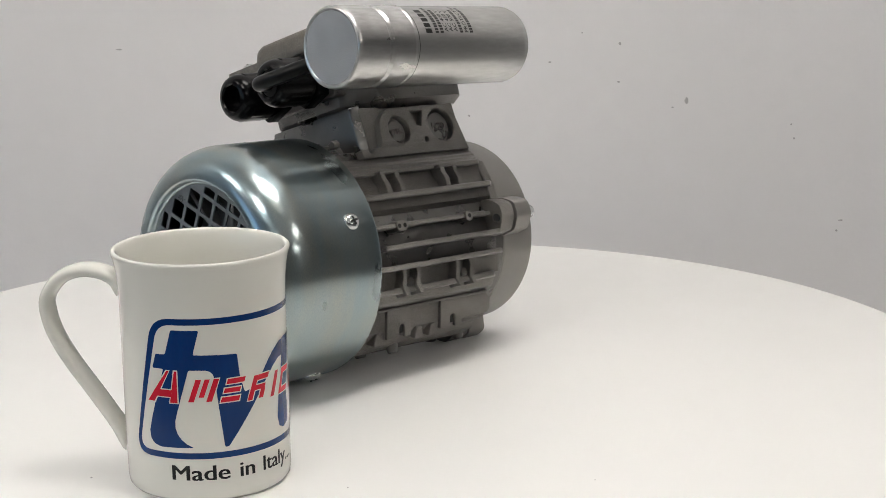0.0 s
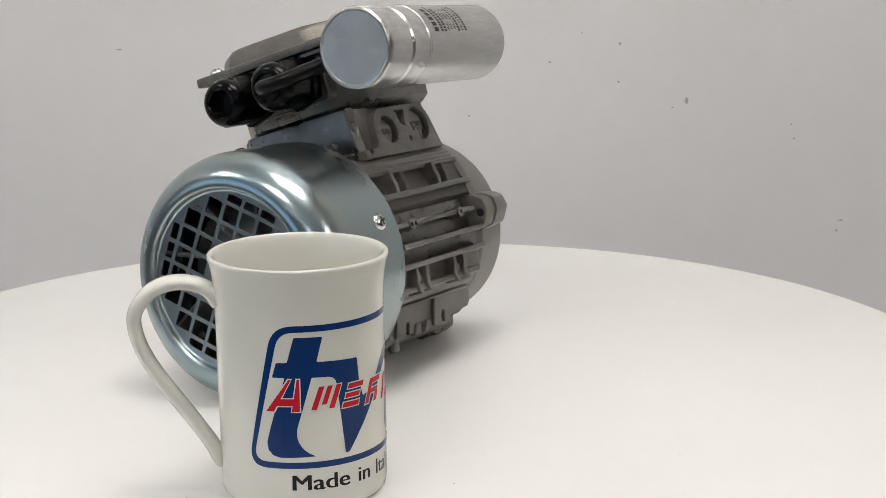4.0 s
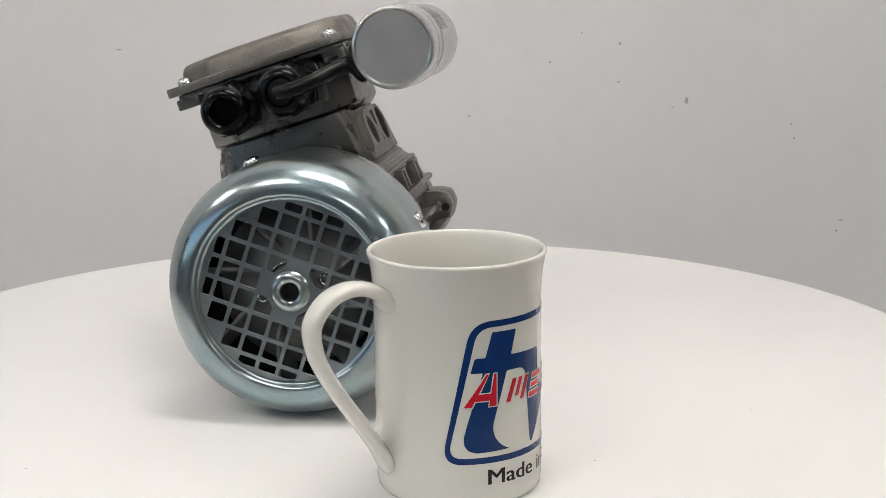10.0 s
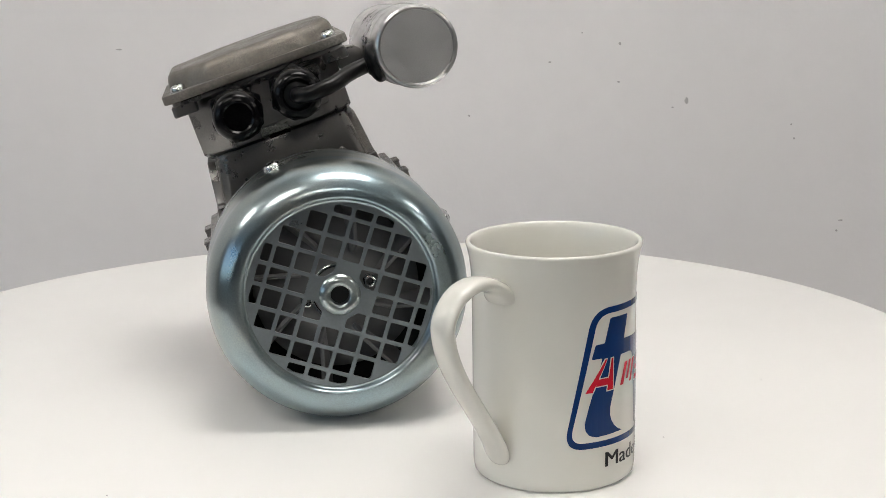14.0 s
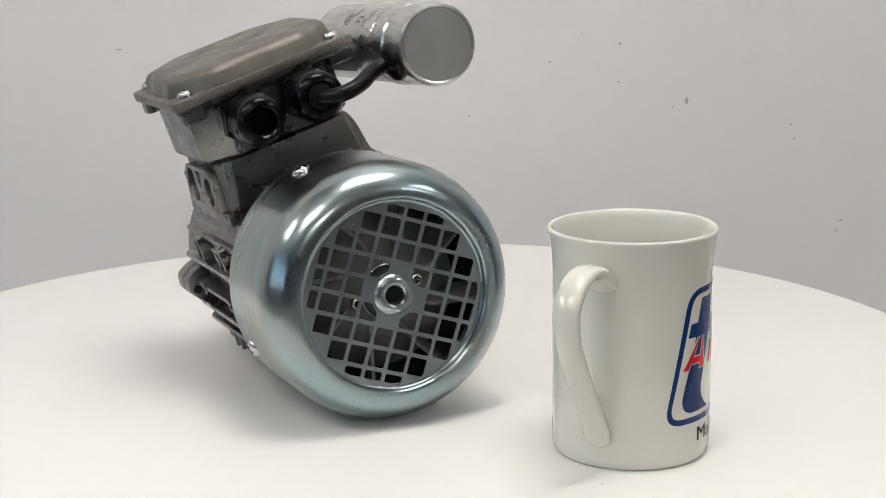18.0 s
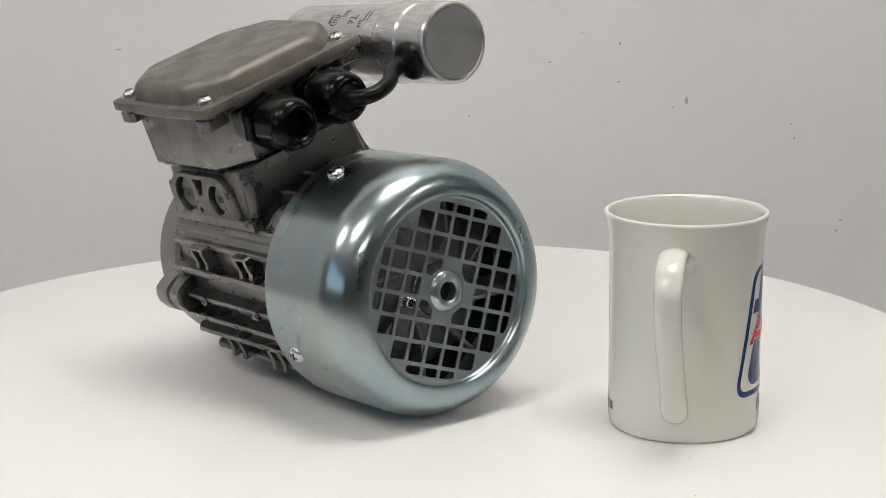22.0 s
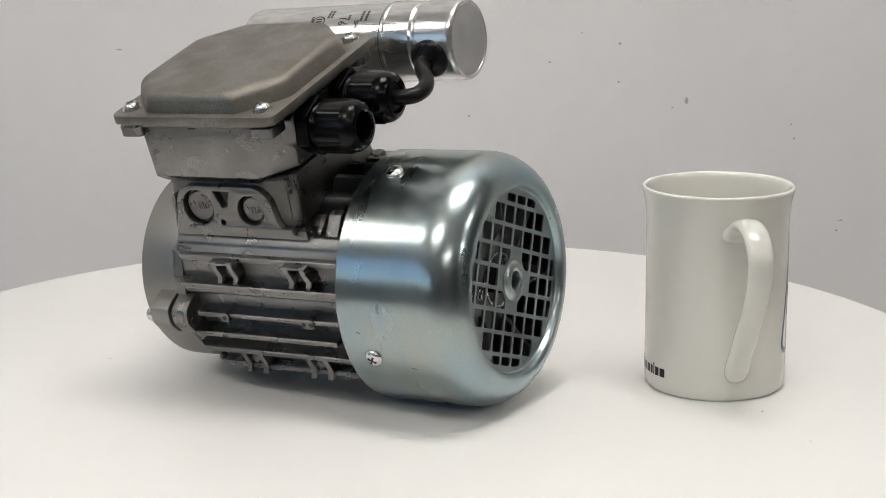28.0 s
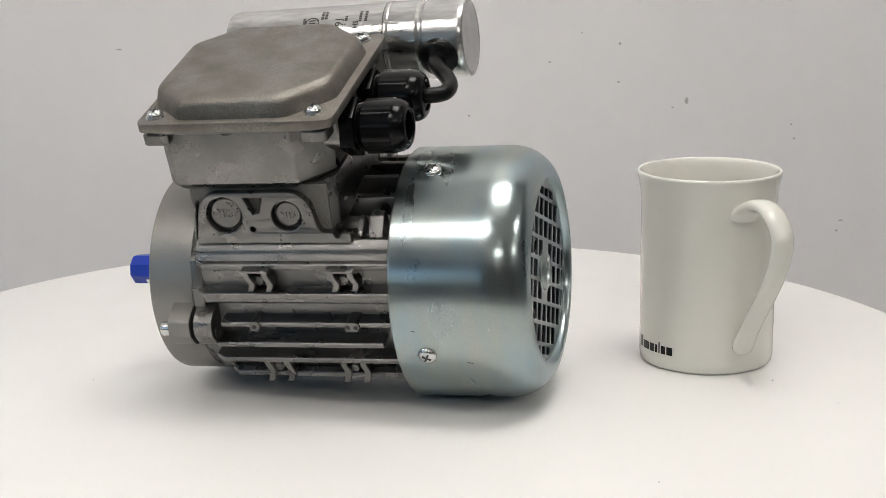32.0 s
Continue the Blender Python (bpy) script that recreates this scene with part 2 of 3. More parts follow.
    return tagged(ob, "white rectangular office ceiling light out of view, lighting the scene", "ceiling light", "ceiling lights")


north = room()
# panel at x -2.5 is strengthened beyond its reflection, to fill the left wall
# the last panel is added fill, to brighten what the can reflects
for light in ((0.28, -0.24, 0.48, 0.34, GLOW), (-1.0, -1.45, 0.42, 0.34, GLOW_DIM), (2.5, -1.3, 0.34, 0.30, GLOW_DIM), (-2.5, -0.5, 0.5, 0.4, GLOW_FILL), (3.6, -3.0, 0.5, 0.34, GLOW_DIM), (0.3, -3.6, 0.6, 0.34, GLOW_FILL)):
    ceiling_light(*light)


# ---- turning table ----
def round_table():
    ob = new("round_table")
    rt = 0.3108
    prof = [(0.0, -0.025), (rt - 0.004, -0.025), (rt, -0.021), (rt, -0.004), (rt - 0.0012, -0.0012), (rt - 0.004, 0.0), (0.0, 0.0)]
    bm = lathe(prof, 160, "z")
    moved(bm, Matrix.Translation((0, 0, TOP)))
    part("tabletop", bm, TABLE, ob)
    part("pedestal", lathe([(0.0, 0.02), (0.05, 0.02), (0.04, 0.06), (0.04, TOP - 0.03), (0.0, TOP - 0.03)], 40, "z"), TRIM, ob)
    part("foot_plate", lathe([(0.0, 0.0), (0.22, 0.0), (0.22, 0.012), (0.05, 0.02), (0.0, 0.02)], 64, "z"), TRIM, ob)
    for x, y, s in ((0.03, -0.20, 0.7), (-0.13, -0.17, 0.6), (0.12, -0.13, 0.6), (0.19, -0.05, 0.5), (-0.06, 0.14, 0.6), (0.00, -0.235, 0.5)):
        part("crumb", moved(lathe([(0.0, 0.0), (0.0007 * s, 0.0), (0.0005 * s, 0.0004 * s), (0.0, 0.0005 * s)], 7, "z"), Matrix.Translation((x, y, TOP))), DIRT, ob, "tiny dark crumb")
    return tagged(ob, "round white laminate table top that turns slowly", "table")


table = round_table()

# ---- motor ----
# Its own frame: x to the capacitor's side, y from the fan to the shaft, z to the lid; the motor lies rolled and dips to the shaft.
MOTOR_AT = Vector((-0.0276, -0.0480, 0.0))
_y = Vector((-0.03200, 0.99800, -0.05200)).normalized()
_z = Vector((-0.314, 0.051, 0.948))
_z = (_z - _z.dot(_y) * _y).normalized()
_x = _y.cross(_z)
SEAT = Matrix(((_x.x, _y.x, _z.x, 0), (_x.y, _y.y, _z.y, 0), (_x.z, _y.z, _z.z, 0.0622), (0, 0, 0, 1)))

motor = tagged(new("electric_motor"), "grey cast aluminium electric motor with zinc fan cover, lying tilted", "electric motor")


def mpart(name, bm, mat, label="", smooth=True, angle=35):
    return part(name, mm(bm), mat, motor, label, smooth, SEAT, angle)


def sub(name, bm, mat, parent, label="", smooth=True, angle=35):
    return part(name, mm(bm), mat, parent, label, smooth, None, angle)


def arc(cx, cy, rad, a0, a1, n=10):
    return [(cx + rad * math.cos(radians(a0 + (a1 - a0) * i / n)), cy + rad * math.sin(radians(a0 + (a1 - a0) * i / n))) for i in range(n + 1)]


def pan_screw(rad=5.2, high=3.0):
    """A domed cross-recess screw head along +z, in millimetres, and the bars of its recess."""
    bm = lathe([(0.0, -1.0), (rad, -1.0), (rad, 0.3), (rad * 0.93, high * 0.45), (rad * 0.7, high * 0.82), (rad * 0.35, high), (0.0, high)], 20, "z")
    cross = bmesh.new()
    block(-rad * 0.5, rad * 0.5, -rad * 0.11, rad * 0.11, high * 0.7, high * 1.02, bm=cross)
    block(-rad * 0.11, rad * 0.11, -rad * 0.5, rad * 0.5, high * 0.7, high * 1.03, bm=cross)
    return bm, cross


def screw_on(parent, m, rad=5.2, high=3.0, washer=False):
    head, cross = pan_screw(rad, high)
    if washer:
        lathe([(rad * 0.3, -1.4), (rad * 1.18, -1.4), (rad * 1.18, -0.5), (rad * 0.3, -0.5)], 24, "z", closed=True, bm=head)
    s = sub("screw", moved(head, m), SCREW, parent, "bright zinc cross-head screw")
    # near-black bars on the head stand in for shade in its recess
    sub("cross_recess_shade", moved(cross, m), SHADE_AND_MARKS, s) if parent.parent is None else None
    return s


def fan_cover():
    r = 62.0
    curve = [(r - 15 + 15 * math.cos(radians(a)), -30 - 19.6 * math.sin(radians(a))) for a in range(9, 91, 9)]
    outer = [(r - 0.5, 15.7), (r, 15.2), (r, 14.6), (r, -29.2), (r, -30.0)] + curve + [(46.4, -49.5), (45.6, -49.0), (45.1, -47.6), (44.9, -46.4), (44.4, -46.0), (42.4, -46.0)]
    inner = [(42.4, -45.2), (44.6, -45.2)] + [(q - 0.85, z + 0.7) for q, z in reversed(curve)] + [(r - 0.9, -30.0), (r - 0.9, 15.7)]
    cover = mpart("fan_cover", lathe(outer + inner, 128, "y", closed=True), ZINC, "shiny zinc-plated pressed steel fan cover", angle=50)
    # punched grille
    pitch, hole, tilt = 10.28, 8.75, radians(-36.4)
    c, s = math.cos(tilt), math.sin(tilt)
    outlines = [circle(0, 0, 43.6, 96)]
    for i in range(-4, 5):
        for j in range(-4, 5):
            full = (abs(i) <= 2 and abs(j) <= 3) or (abs(i) <= 3 and abs(j) <= 2)
            half_x, half_y = abs(i) == 4 and abs(j) <= 1, abs(j) == 4 and abs(i) <= 1
            if not (full or half_x or half_y) or (abs(i) + abs(j) <= 1):
                continue
            h = hole / 2
            x0, x1, y0, y1 = i * pitch - h, i * pitch + h, j * pitch - h, j * pitch + h
            if half_x:
                x0, x1 = (x0, x0 + 4.4) if i > 0 else (x1 - 4.4, x1)
            if half_y:
                y0, y1 = (y0, y0 + 4.4) if j > 0 else (y1 - 4.4, y1)
            pts = [(x0, y0), (x1, y0), (x1, y1), (x0, y1)]
            if abs(i) == 1 and abs(j) == 1:
                k = 0 if (i > 0 and j > 0) else 1 if (i < 0 and j > 0) else 2 if (i < 0 and j < 0) else 3
                a, b, d = Vector(pts[k]), Vector(pts[k - 1]), Vector(pts[(k + 1) % 4])
                pts[k:k + 1] = [tuple(a + (b - a) * 0.46), tuple(a + (d - a) * 0.46)]
            pts = rounded(pts, 0.9, 2)
            outlines.append([(c * x - s * y + 0.2, s * x + c * y - 0.3) for x, y in pts])
    outlines.append(circle(0, 0, 9.0, 40))
    bm = plate(outlines, 0.35, 0.18)
    moved(bm, Matrix.Translation((0, -45.5, 0)) @ Matrix.Rotation(radians(90), 4, "X"))
    sub("grille", bm, ZINC_FLAT, cover, "flat punched grille with square holes", smooth=False)
    sub("hub_boss", lathe([(9.9, -45.9), (9.3, -46.6), (8.3, -47.5), (7.0, -48.0), (5.6, -47.9), (4.7, -47.3), (4.4, -46.2), (4.4, -43.0), (5.0, -43.0), (5.2, -46.2), (6.4, -47.2), (8.6, -46.0), (9.9, -45.2)], 40, "y", closed=True), ZINC, cover, "raised round boss with a centre hole")
    for k in range(4):
        a = radians(8.5 + 90 * k)
        d = Vector((math.cos(a), 0, math.sin(a)))
        m = Matrix.Translation(d * r) @ d.to_track_quat("Z", "Y").to_matrix().to_4x4() @ pose(0, 0, 0, 0, 0, 25 * k + 12)
        screw_on(cover, m, 4.6, 2.6)
        screw_cross(cover, m, 4.6, 2.6)
    for a, y, w in ((193, -20, 3.0), (176, 5, 2.0)):
        d = Vector((math.cos(radians(a)), 0, math.sin(radians(a))))
        sub("scratch", moved(block(-0.2, 0.2, -w / 2, w / 2, 0, 0.06), Matrix.Translation(d * r + Vector((0, y, 0))) @ d.to_track_quat("Z", "Y").to_matrix().to_4x4() @ pose(0, 0, 0, 0, 0, 75)), SHADE_AND_MARKS, cover)
    return cover


def screw_cross(parent, m, rad, high):
    cross = pan_screw(rad, high)
    cross[0].free()
    # dark bars laid on the head imitate the shaded cross recess
    sub("cross_recess_shade", moved(cross[1], m), SHADE_AND_MARKS, parent, "dark bars standing for shade in a screw recess")


def fan():
    ob = mpart("fan", lathe([(0, -33), (9, -33), (10.5, -31), (22, -29.5), (30, -26), (40, -20), (40, -18.5), (12, -17), (0, -17)], 48, "y"), FAN, "grey plastic cooling fan behind the grille")
    for k in range(8):
        bm = prism([(17, -19), (17, -33), (24, -38), (54, -38), (56, -35), (56, -19)], -1.0, 1.0, "z", 0.4, 1)
        moved(bm, Matrix.Rotation(2 * math.pi * k / 8 + 0.3, 4, "Y") @ Matrix.Rotation(radians(14), 4, "X"))
        sub("fan_blade", bm, FAN, ob, smooth=False)
    for turn_at in (0.5, 0.5 + math.pi):
        coil = [(15.5 * math.cos(turn_at + 2.6) + 2.4 * math.cos(1.2 * i), -38.5 + 0.32 * i, 15.5 * math.sin(turn_at + 2.6) + 2.4 * math.sin(1.2 * i)) for i in range(22)]
        sub("spring_coil", tube(coil, 0.6, 8), SCREW, ob, "bright steel spring coil")
    sub("spring_clip", tube([(13 * math.cos(a), -38, 13 * math.sin(a)) for a in [0.4 + 0.28 * i for i in range(18)]], 0.8, 8), SCREW, ob, "bright steel spring clip")
    # shaft coloured near black for the shade inside the hub hole
    sub("shaded_fan_shaft", lathe([(0, -40), (6.5, -40), (6.5, -20), (0, -20)], 28, "y"), SHADE_AND_MARKS, ob)
    # added dark disc stands in for the shade behind the fan
    sub("fan_back_shade", lathe([(0, -8), (59, -8), (59, -6), (0, -6)], 48, "y"), SHADE_AND_MARKS, ob)
    return ob


def bent_strip(y, top, low, jog, back):
    """Outline of a cast strap between two fins that is kinked half way; back: it returns to its line."""
    span, w, end = top - low, 1.6, 0.15 * jog if back else jog
    line = [(y, top), (y + 0.1 * jog, top - 0.3 * span), (y + jog, top - 0.58 * span), (y + jog * (0.9 if back else 1.0), top - 0.7 * span), (y + end, low)]
    return [(a + w, b) for a, b in line] + [(a - w, b) for a, b in reversed(line)]


def housing():
    ob = mpart("stator_housing", lathe([(0, 10), (48.5, 10), (49.4, 14), (49.4, 119), (0, 119)], 72, "y"), CAST, "ribbed grey cast aluminium motor housing")
    for sx in (-1, 1):
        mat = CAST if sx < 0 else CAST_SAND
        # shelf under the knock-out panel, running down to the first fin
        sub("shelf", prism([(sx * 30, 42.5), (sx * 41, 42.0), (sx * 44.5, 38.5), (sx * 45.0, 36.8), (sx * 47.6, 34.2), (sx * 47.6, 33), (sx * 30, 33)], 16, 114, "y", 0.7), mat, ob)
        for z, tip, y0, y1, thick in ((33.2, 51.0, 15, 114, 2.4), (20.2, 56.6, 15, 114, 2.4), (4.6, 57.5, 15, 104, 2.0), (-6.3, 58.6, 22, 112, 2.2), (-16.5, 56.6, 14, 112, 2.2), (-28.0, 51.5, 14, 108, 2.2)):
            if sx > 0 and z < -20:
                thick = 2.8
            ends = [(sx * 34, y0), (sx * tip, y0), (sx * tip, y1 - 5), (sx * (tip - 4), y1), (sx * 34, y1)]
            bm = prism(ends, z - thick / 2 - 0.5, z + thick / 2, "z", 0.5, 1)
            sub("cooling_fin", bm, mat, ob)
        # cast wall behind the fins
        for wall in ([(34, 32.6), (46.8, 32.6), (49.0, 20.4), (34, 20.4)], [(38, 19.4), (50.2, 19.4), (51.4, 13.5), (48.5, 11), (38, 11)], [(38, -16.6), (48.6, -16.6), (46.4, -27.6), (34, -27.6)]):
            sub("recess_wall", prism([(sx * a, b) for a, b in wall], 15.5, 112.5, "y", 0.8, 2), mat, ob)
        # bent clip posts between fins
        lo, hi = (46, 54.8) if sx > 0 else (-54.8, -46)
        for y in (86.4, 77.0, 43.6, 33.8):
            sub("clip_post", prism(bent_strip(y, 33.2, 20.4, -2.2 if sx < 0 else 2.4, sx < 0), lo, hi, "x", 0.35, 1), mat, ob)
        for y in (81.7, 38.7):
            sub("clip_plate", prism([(sx * 46, 33.6), (sx * 55.2, 32.9), (sx * 55.0, 31.6), (sx * 46, 31.4)], y - 7.0, y + 7.0, "y", 0.3, 1), mat, ob)
        lo, hi = (45, 53.2) if sx > 0 else (-53.2, -45)
        for y in (86.4, 76.2, 46.9, 36.9):
            sub("clip_post", prism(bent_strip(y, -17, -31.5, -2.0, True), lo, hi, "x", 0.35, 1), mat, ob)
        for y, z, rad in ((81.7, 25.5, 3.0), (38.7, 25.5, 3.0), (81.3, -24.5, 2.6), (41.9, -24.5, 2.6)):
            sub("core_pin", lathe([(0, sx * 40), (rad, sx * 40), (rad, sx * 50.4), (rad - 0.7, sx * 51.0), (0, sx * 51.0)], 18, "x", centre=(y, z)), mat, ob)
        # small drilled bosses on the middle fin
        for y, two in ((86.0, False), (36.2, True)):
            pts = rounded([(y - (3.6 if two else 2.6), 1.2), (y + (3.6 if two else 2.6), 1.2), (y + (3.6 if two else 2.6), 6.6), (y - (3.6 if two else 2.6), 6.6)], 2.2)
            boss = sub("drilled_boss", prism(pts, sx * 46 if sx > 0 else sx * 58.6, sx * 58.6 if sx > 0 else sx * 46, "x", 0.3, 1), mat, ob)
            for dy in ((-1.9, 1.9) if two else (0.0,)):
                sub_hole(ob, Vector((sx * 58.65, y + dy, 3.9)), Vector((sx, 0, 0)), 1.15)
        sub("rib_ramp", prism([(y, z) for y, z in ((84, 4.0), (104, 5.2), (104, 2.8), (84, 2.6))], min(sx * 40, sx * 57), max(sx * 40, sx * 57), "x", 0.3, 1), mat, ob)
        # lug that takes the through bolt
        lug = rounded([(sx * 44, 13), (sx * 56, 10.5), (sx * 61.6, 7.2), (sx * 62.4, 0.5), (sx * 58.2, -7.0), (sx * 44, -9)], 2.0, 3)
        sub("bolt_lug", prism(lug, 107, 116.6, "y", 0.8, 2), mat, ob)
        sub_hole(ob, Vector((sx * 58.5, 105.9, 0.5)), Vector((0, -1, 0)), 2.2)
        # upright walls joining fins near the drive end
        sub("end_web", prism([(sx * 40, 36), (sx * 46, 34), (sx * 51, 20), (sx * 53, 4), (sx * 44, 0)], 112, 118, "y", 0.5, 1), mat, ob)
    sub("bolt_lug", prism(rounded([(-7, -42), (-6, -57.2), (1, -60.0), (9, -57.0), (11, -42)], 2.0, 3), 106, 117.5, "y", 0.8, 2), CAST, ob)
    # pad for bolted feet on the capacitor's side and the rail under it
    sub("foot_pad", prism([(30, -24), (41, -29.5), (38, -34), (32.8, -36.6), (29.4, -47.4), (24, -50.5), (17, -50), (20, -30)], 24, 114, "y", 0.6, 2), CAST_SAND, ob)
    sub("pad_rail", prism([(24, -48), (21, -54.2), (12, -56.6), (-6, -56.2), (-6, -44), (20, -44)], 22, 110, "y", 0.8, 2), CAST_SAND, ob)
    d, ax, up = Vector((0.951, 0, -0.309)), Vector((0, 1, 0)), Vector((0.309, 0, 0.951))

    def on_pad(y):
        return Matrix(((ax.x, up.x, d.x, 30.9), (ax.y, up.y, d.y, y), (ax.z, up.z, d.z, -44.0), (0, 0, 0, 1)))
    for y in (47, 85):
        pts = [(-2.3, -5.5), (2.3, -5.5), (2.3, -2.3)] + arc(0, -2.3, 2.3, 0, 180, 8) + [(-2.3, -2.3)]
        # dark arch on the pad imitates the shade inside the slot
        sub("pad_slot_shade", moved(prism(pts, -0.6, 0.12, "z"), on_pad(y)), SHADE_AND_MARKS, ob, smooth=False)
    # two thicker fields with an arched notch each
    for y, left, right in ((47, -10.5, 6.0), (85, -9.0, 29.0)):
        notch = [(2.3, -7.0), (2.3, -2.3)] + arc(0, -2.3, 2.3, 0, 180, 8)[1:-1] + [(-2.3, -2.3), (-2.3, -7.0)]
        corner = [(right, 4.2), (right - 3.2, 7.4)] if right > 10 else [(right, 7.4)]
        foot = [(7.0, -7.0), (7.0, -4.0), (right - 2.0, -3.0), (right, -1.0)] if right > 10 else [(right, -7.0)]
        field = plate([[(left, -7.0), (left, 7.4)] + corner[::-1] + foot[::-1] + notch], 0.7, 0.3)
        sub("pad_field", moved(field, on_pad(y) @ Matrix.Translation((0, 0, 0.9))), CAST_SAND, ob, "thicker cast field with an arched notch")
    sub("pad_ridge", moved(block(-42, 44, 7.9, 9.3, -1.5, 2.6, 0.4, 1), on_pad(67)), CAST_SAND, ob)
    for y in (31.5, 61.0, 71.5):
        sub("pad_gusset", moved(prism([(-3.4, -10.0), (3.4, -10.0), (1.8, -3.6), (-1.8, -3.6)], -7.5, 0.6, "z", 0.4, 1), on_pad(y)), CAST_SAND, ob)
    for x, y in ((-8, 50), (-8, 104), (18, 50), (10, 108)):
        sub("foot_nub", lathe([(0, -58.6 if x < 0 else -59.0), (2.6, -58.4 if x < 0 else -59.0), (3.2, -57), (3.2, -44), (0, -44)], 16, "z", centre=(x, y)), CAST, ob)
    # fins over the top between terminal box and fan cover
    for x in (-20.5, -6.0, 8.5, 23.0, 34.0):
        h = math.sqrt(57.8 ** 2 - x * x)
        web = [(12, 36), (42.5, 36), (40.5, h - 9), (37.8, h - 3.0), (36.0, h), (12, h)]
        sub("cooling_fin", prism(web, x - 1.3, x + 1.3, "x", 0.4, 1), CAST, ob)
    for sx in (-1, 1):
        lug = [(sx * 24, 40), (sx * 27.5, 50.5), (sx * 31.5, 49.5), (sx * 41.5, 39.5), (sx * 40, 36)]
        sub("cover_lug", prism(lug, 20, 27, "y", 0.6, 2), CAST, ob)
        sub_hole(ob, Vector((sx * 29.4, 23.5, 50.2)), Vector((sx * 0.3, 0, 0.95)), 1.5)
        sub("cover_web", prism([(sx * 24, 40), (sx * 27, 48), (sx * 30, 47), (sx * 43, 38.5), (sx * 42, 34)], 30.5, 33, "y", 0.4, 1), CAST, ob)
    sub("cable_lug", prism([(22, 51), (28.5, 51), (29.0, 53.6), (27.0, 55.4), (24.5, 54.4), (22, 53)], 29, 33, "y", 0.4, 1), CAST, ob, "small cast lug")
    return ob


def sub_hole(parent, at, way, rad):
    m = Matrix.Translation(at) @ way.to_track_quat("Z", "Y").to_matrix().to_4x4()
    # dark disc laid on the face in place of a hole's shade
    sub("hole_shade", moved(lathe([(0, -0.5), (rad, -0.5), (rad, 0.08), (0, 0.08)], 14, "z"), m), SHADE_AND_MARKS, parent)


def neck():
    body = [(-35.8, 69.5), (35.8, 69.5), (39.0, 42.0), (36, 36), (-36, 36), (-39.0, 42.0)]
    ob = mpart("box_neck", prism(body, 44, 114, "y", 1.2, 2), CAST_SAND, "grey cast neck carrying the terminal box, with knock-outs")
    # sloping face towards the fan cover
    # darker colour than the neck imitates the dark cover reflected in it
    sub("neck_front", prism([(-30, 70.5), (32, 70.5), (35, 46), (-35, 46)], 40.5, 45, "y", 1.0, 2, taper=[(-35, 71), (35.4, 71), (38.5, 43), (-38.5, 43)]), CAST, ob)
    for sx in (-1, 1):
        # panel with two round knock-outs, its upper outline an arch
        outline = [(112, 42.2), (108.5, 60)] + arc(99, 57.5, 9.6, 15, 90, 5) + [(66, 67.2)] + arc(63.5, 55.5, 11.7, 95, 172, 6) + [(50.5, 50), (48.5, 46.8), (43.0, 46.2), (41.8, 43.8), (39.4, 43.8), (38.2, 46), (34.5, 46), (34.5, 42.2)]
        holes = [circle(96.2, 56.4, 9.7, 32), circle(64.6, 55.6, 8.1, 32), circle(82.6, 49.0, 2.0, 16),
                 [(86.0, 65.6), (75.0, 65.6), (77.8, 57.0), (81.8, 56.0)]]
        bm = plate([outline] + holes, 2.2, 0.5)
        # plate xy -> motor yz, standing on the leaning side of the neck
        lean = math.atan2(3.4, 29.5)
        m = Matrix(((0, -sx * math.sin(lean), sx * math.cos(lean), sx * 40.3), (1, 0, 0, 0), (0, math.cos(lean), math.sin(lean), 0), (0, 0, 0, 1)))
        m = Matrix.Translation((sx * math.sin(lean) * 45, 0, 0)) @ m
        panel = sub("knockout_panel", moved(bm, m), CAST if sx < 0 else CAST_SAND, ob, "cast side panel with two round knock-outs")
        for y, z, rad, word in ((96.2, 56.4, 7.9, "M20"), (64.6, 55.6, 6.3, "M16")):
            base = m @ Vector((y, z, -2.0))
            way = (m.to_3x3() @ Vector((0, 0, 1))).normalized()
            q = Matrix.Translation(base) @ way.to_track_quat("Z", "Y").to_matrix().to_4x4()
            sub("knockout", moved(lathe([(0, -1.5), (rad, -1.5), (rad, 1.5), (rad - 0.6, 2.1), (0, 2.1)], 32, "z"), q), CAST, ob, "round knock-out with raised size lettering")
            letters = lettering(word, 5.6 if rad > 7 else 4.6, spacing=1.0, half=0.35, align="CENTER", bold=0.03)
            face = Matrix(((sx * m[0][0], m[0][1], m[0][2], 0), (-1 if sx < 0 else 1, 0, 0, 0), (0, m[2][1], m[2][2], 0), (0, 0, 0, 1)))
            at = m @ Vector((y, z, 0.3))
            face.translation = at + face.to_3x3() @ Vector((0, -1.9, 0))
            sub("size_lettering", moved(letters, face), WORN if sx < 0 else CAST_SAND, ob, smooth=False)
        if sx < 0:
            sub("neck_brace", prism([(112, 62), (115.5, 40), (118, 36), (114.5, 36), (110, 62)], -41, -33, "x", 0.6, 1), CAST, ob)
    return ob


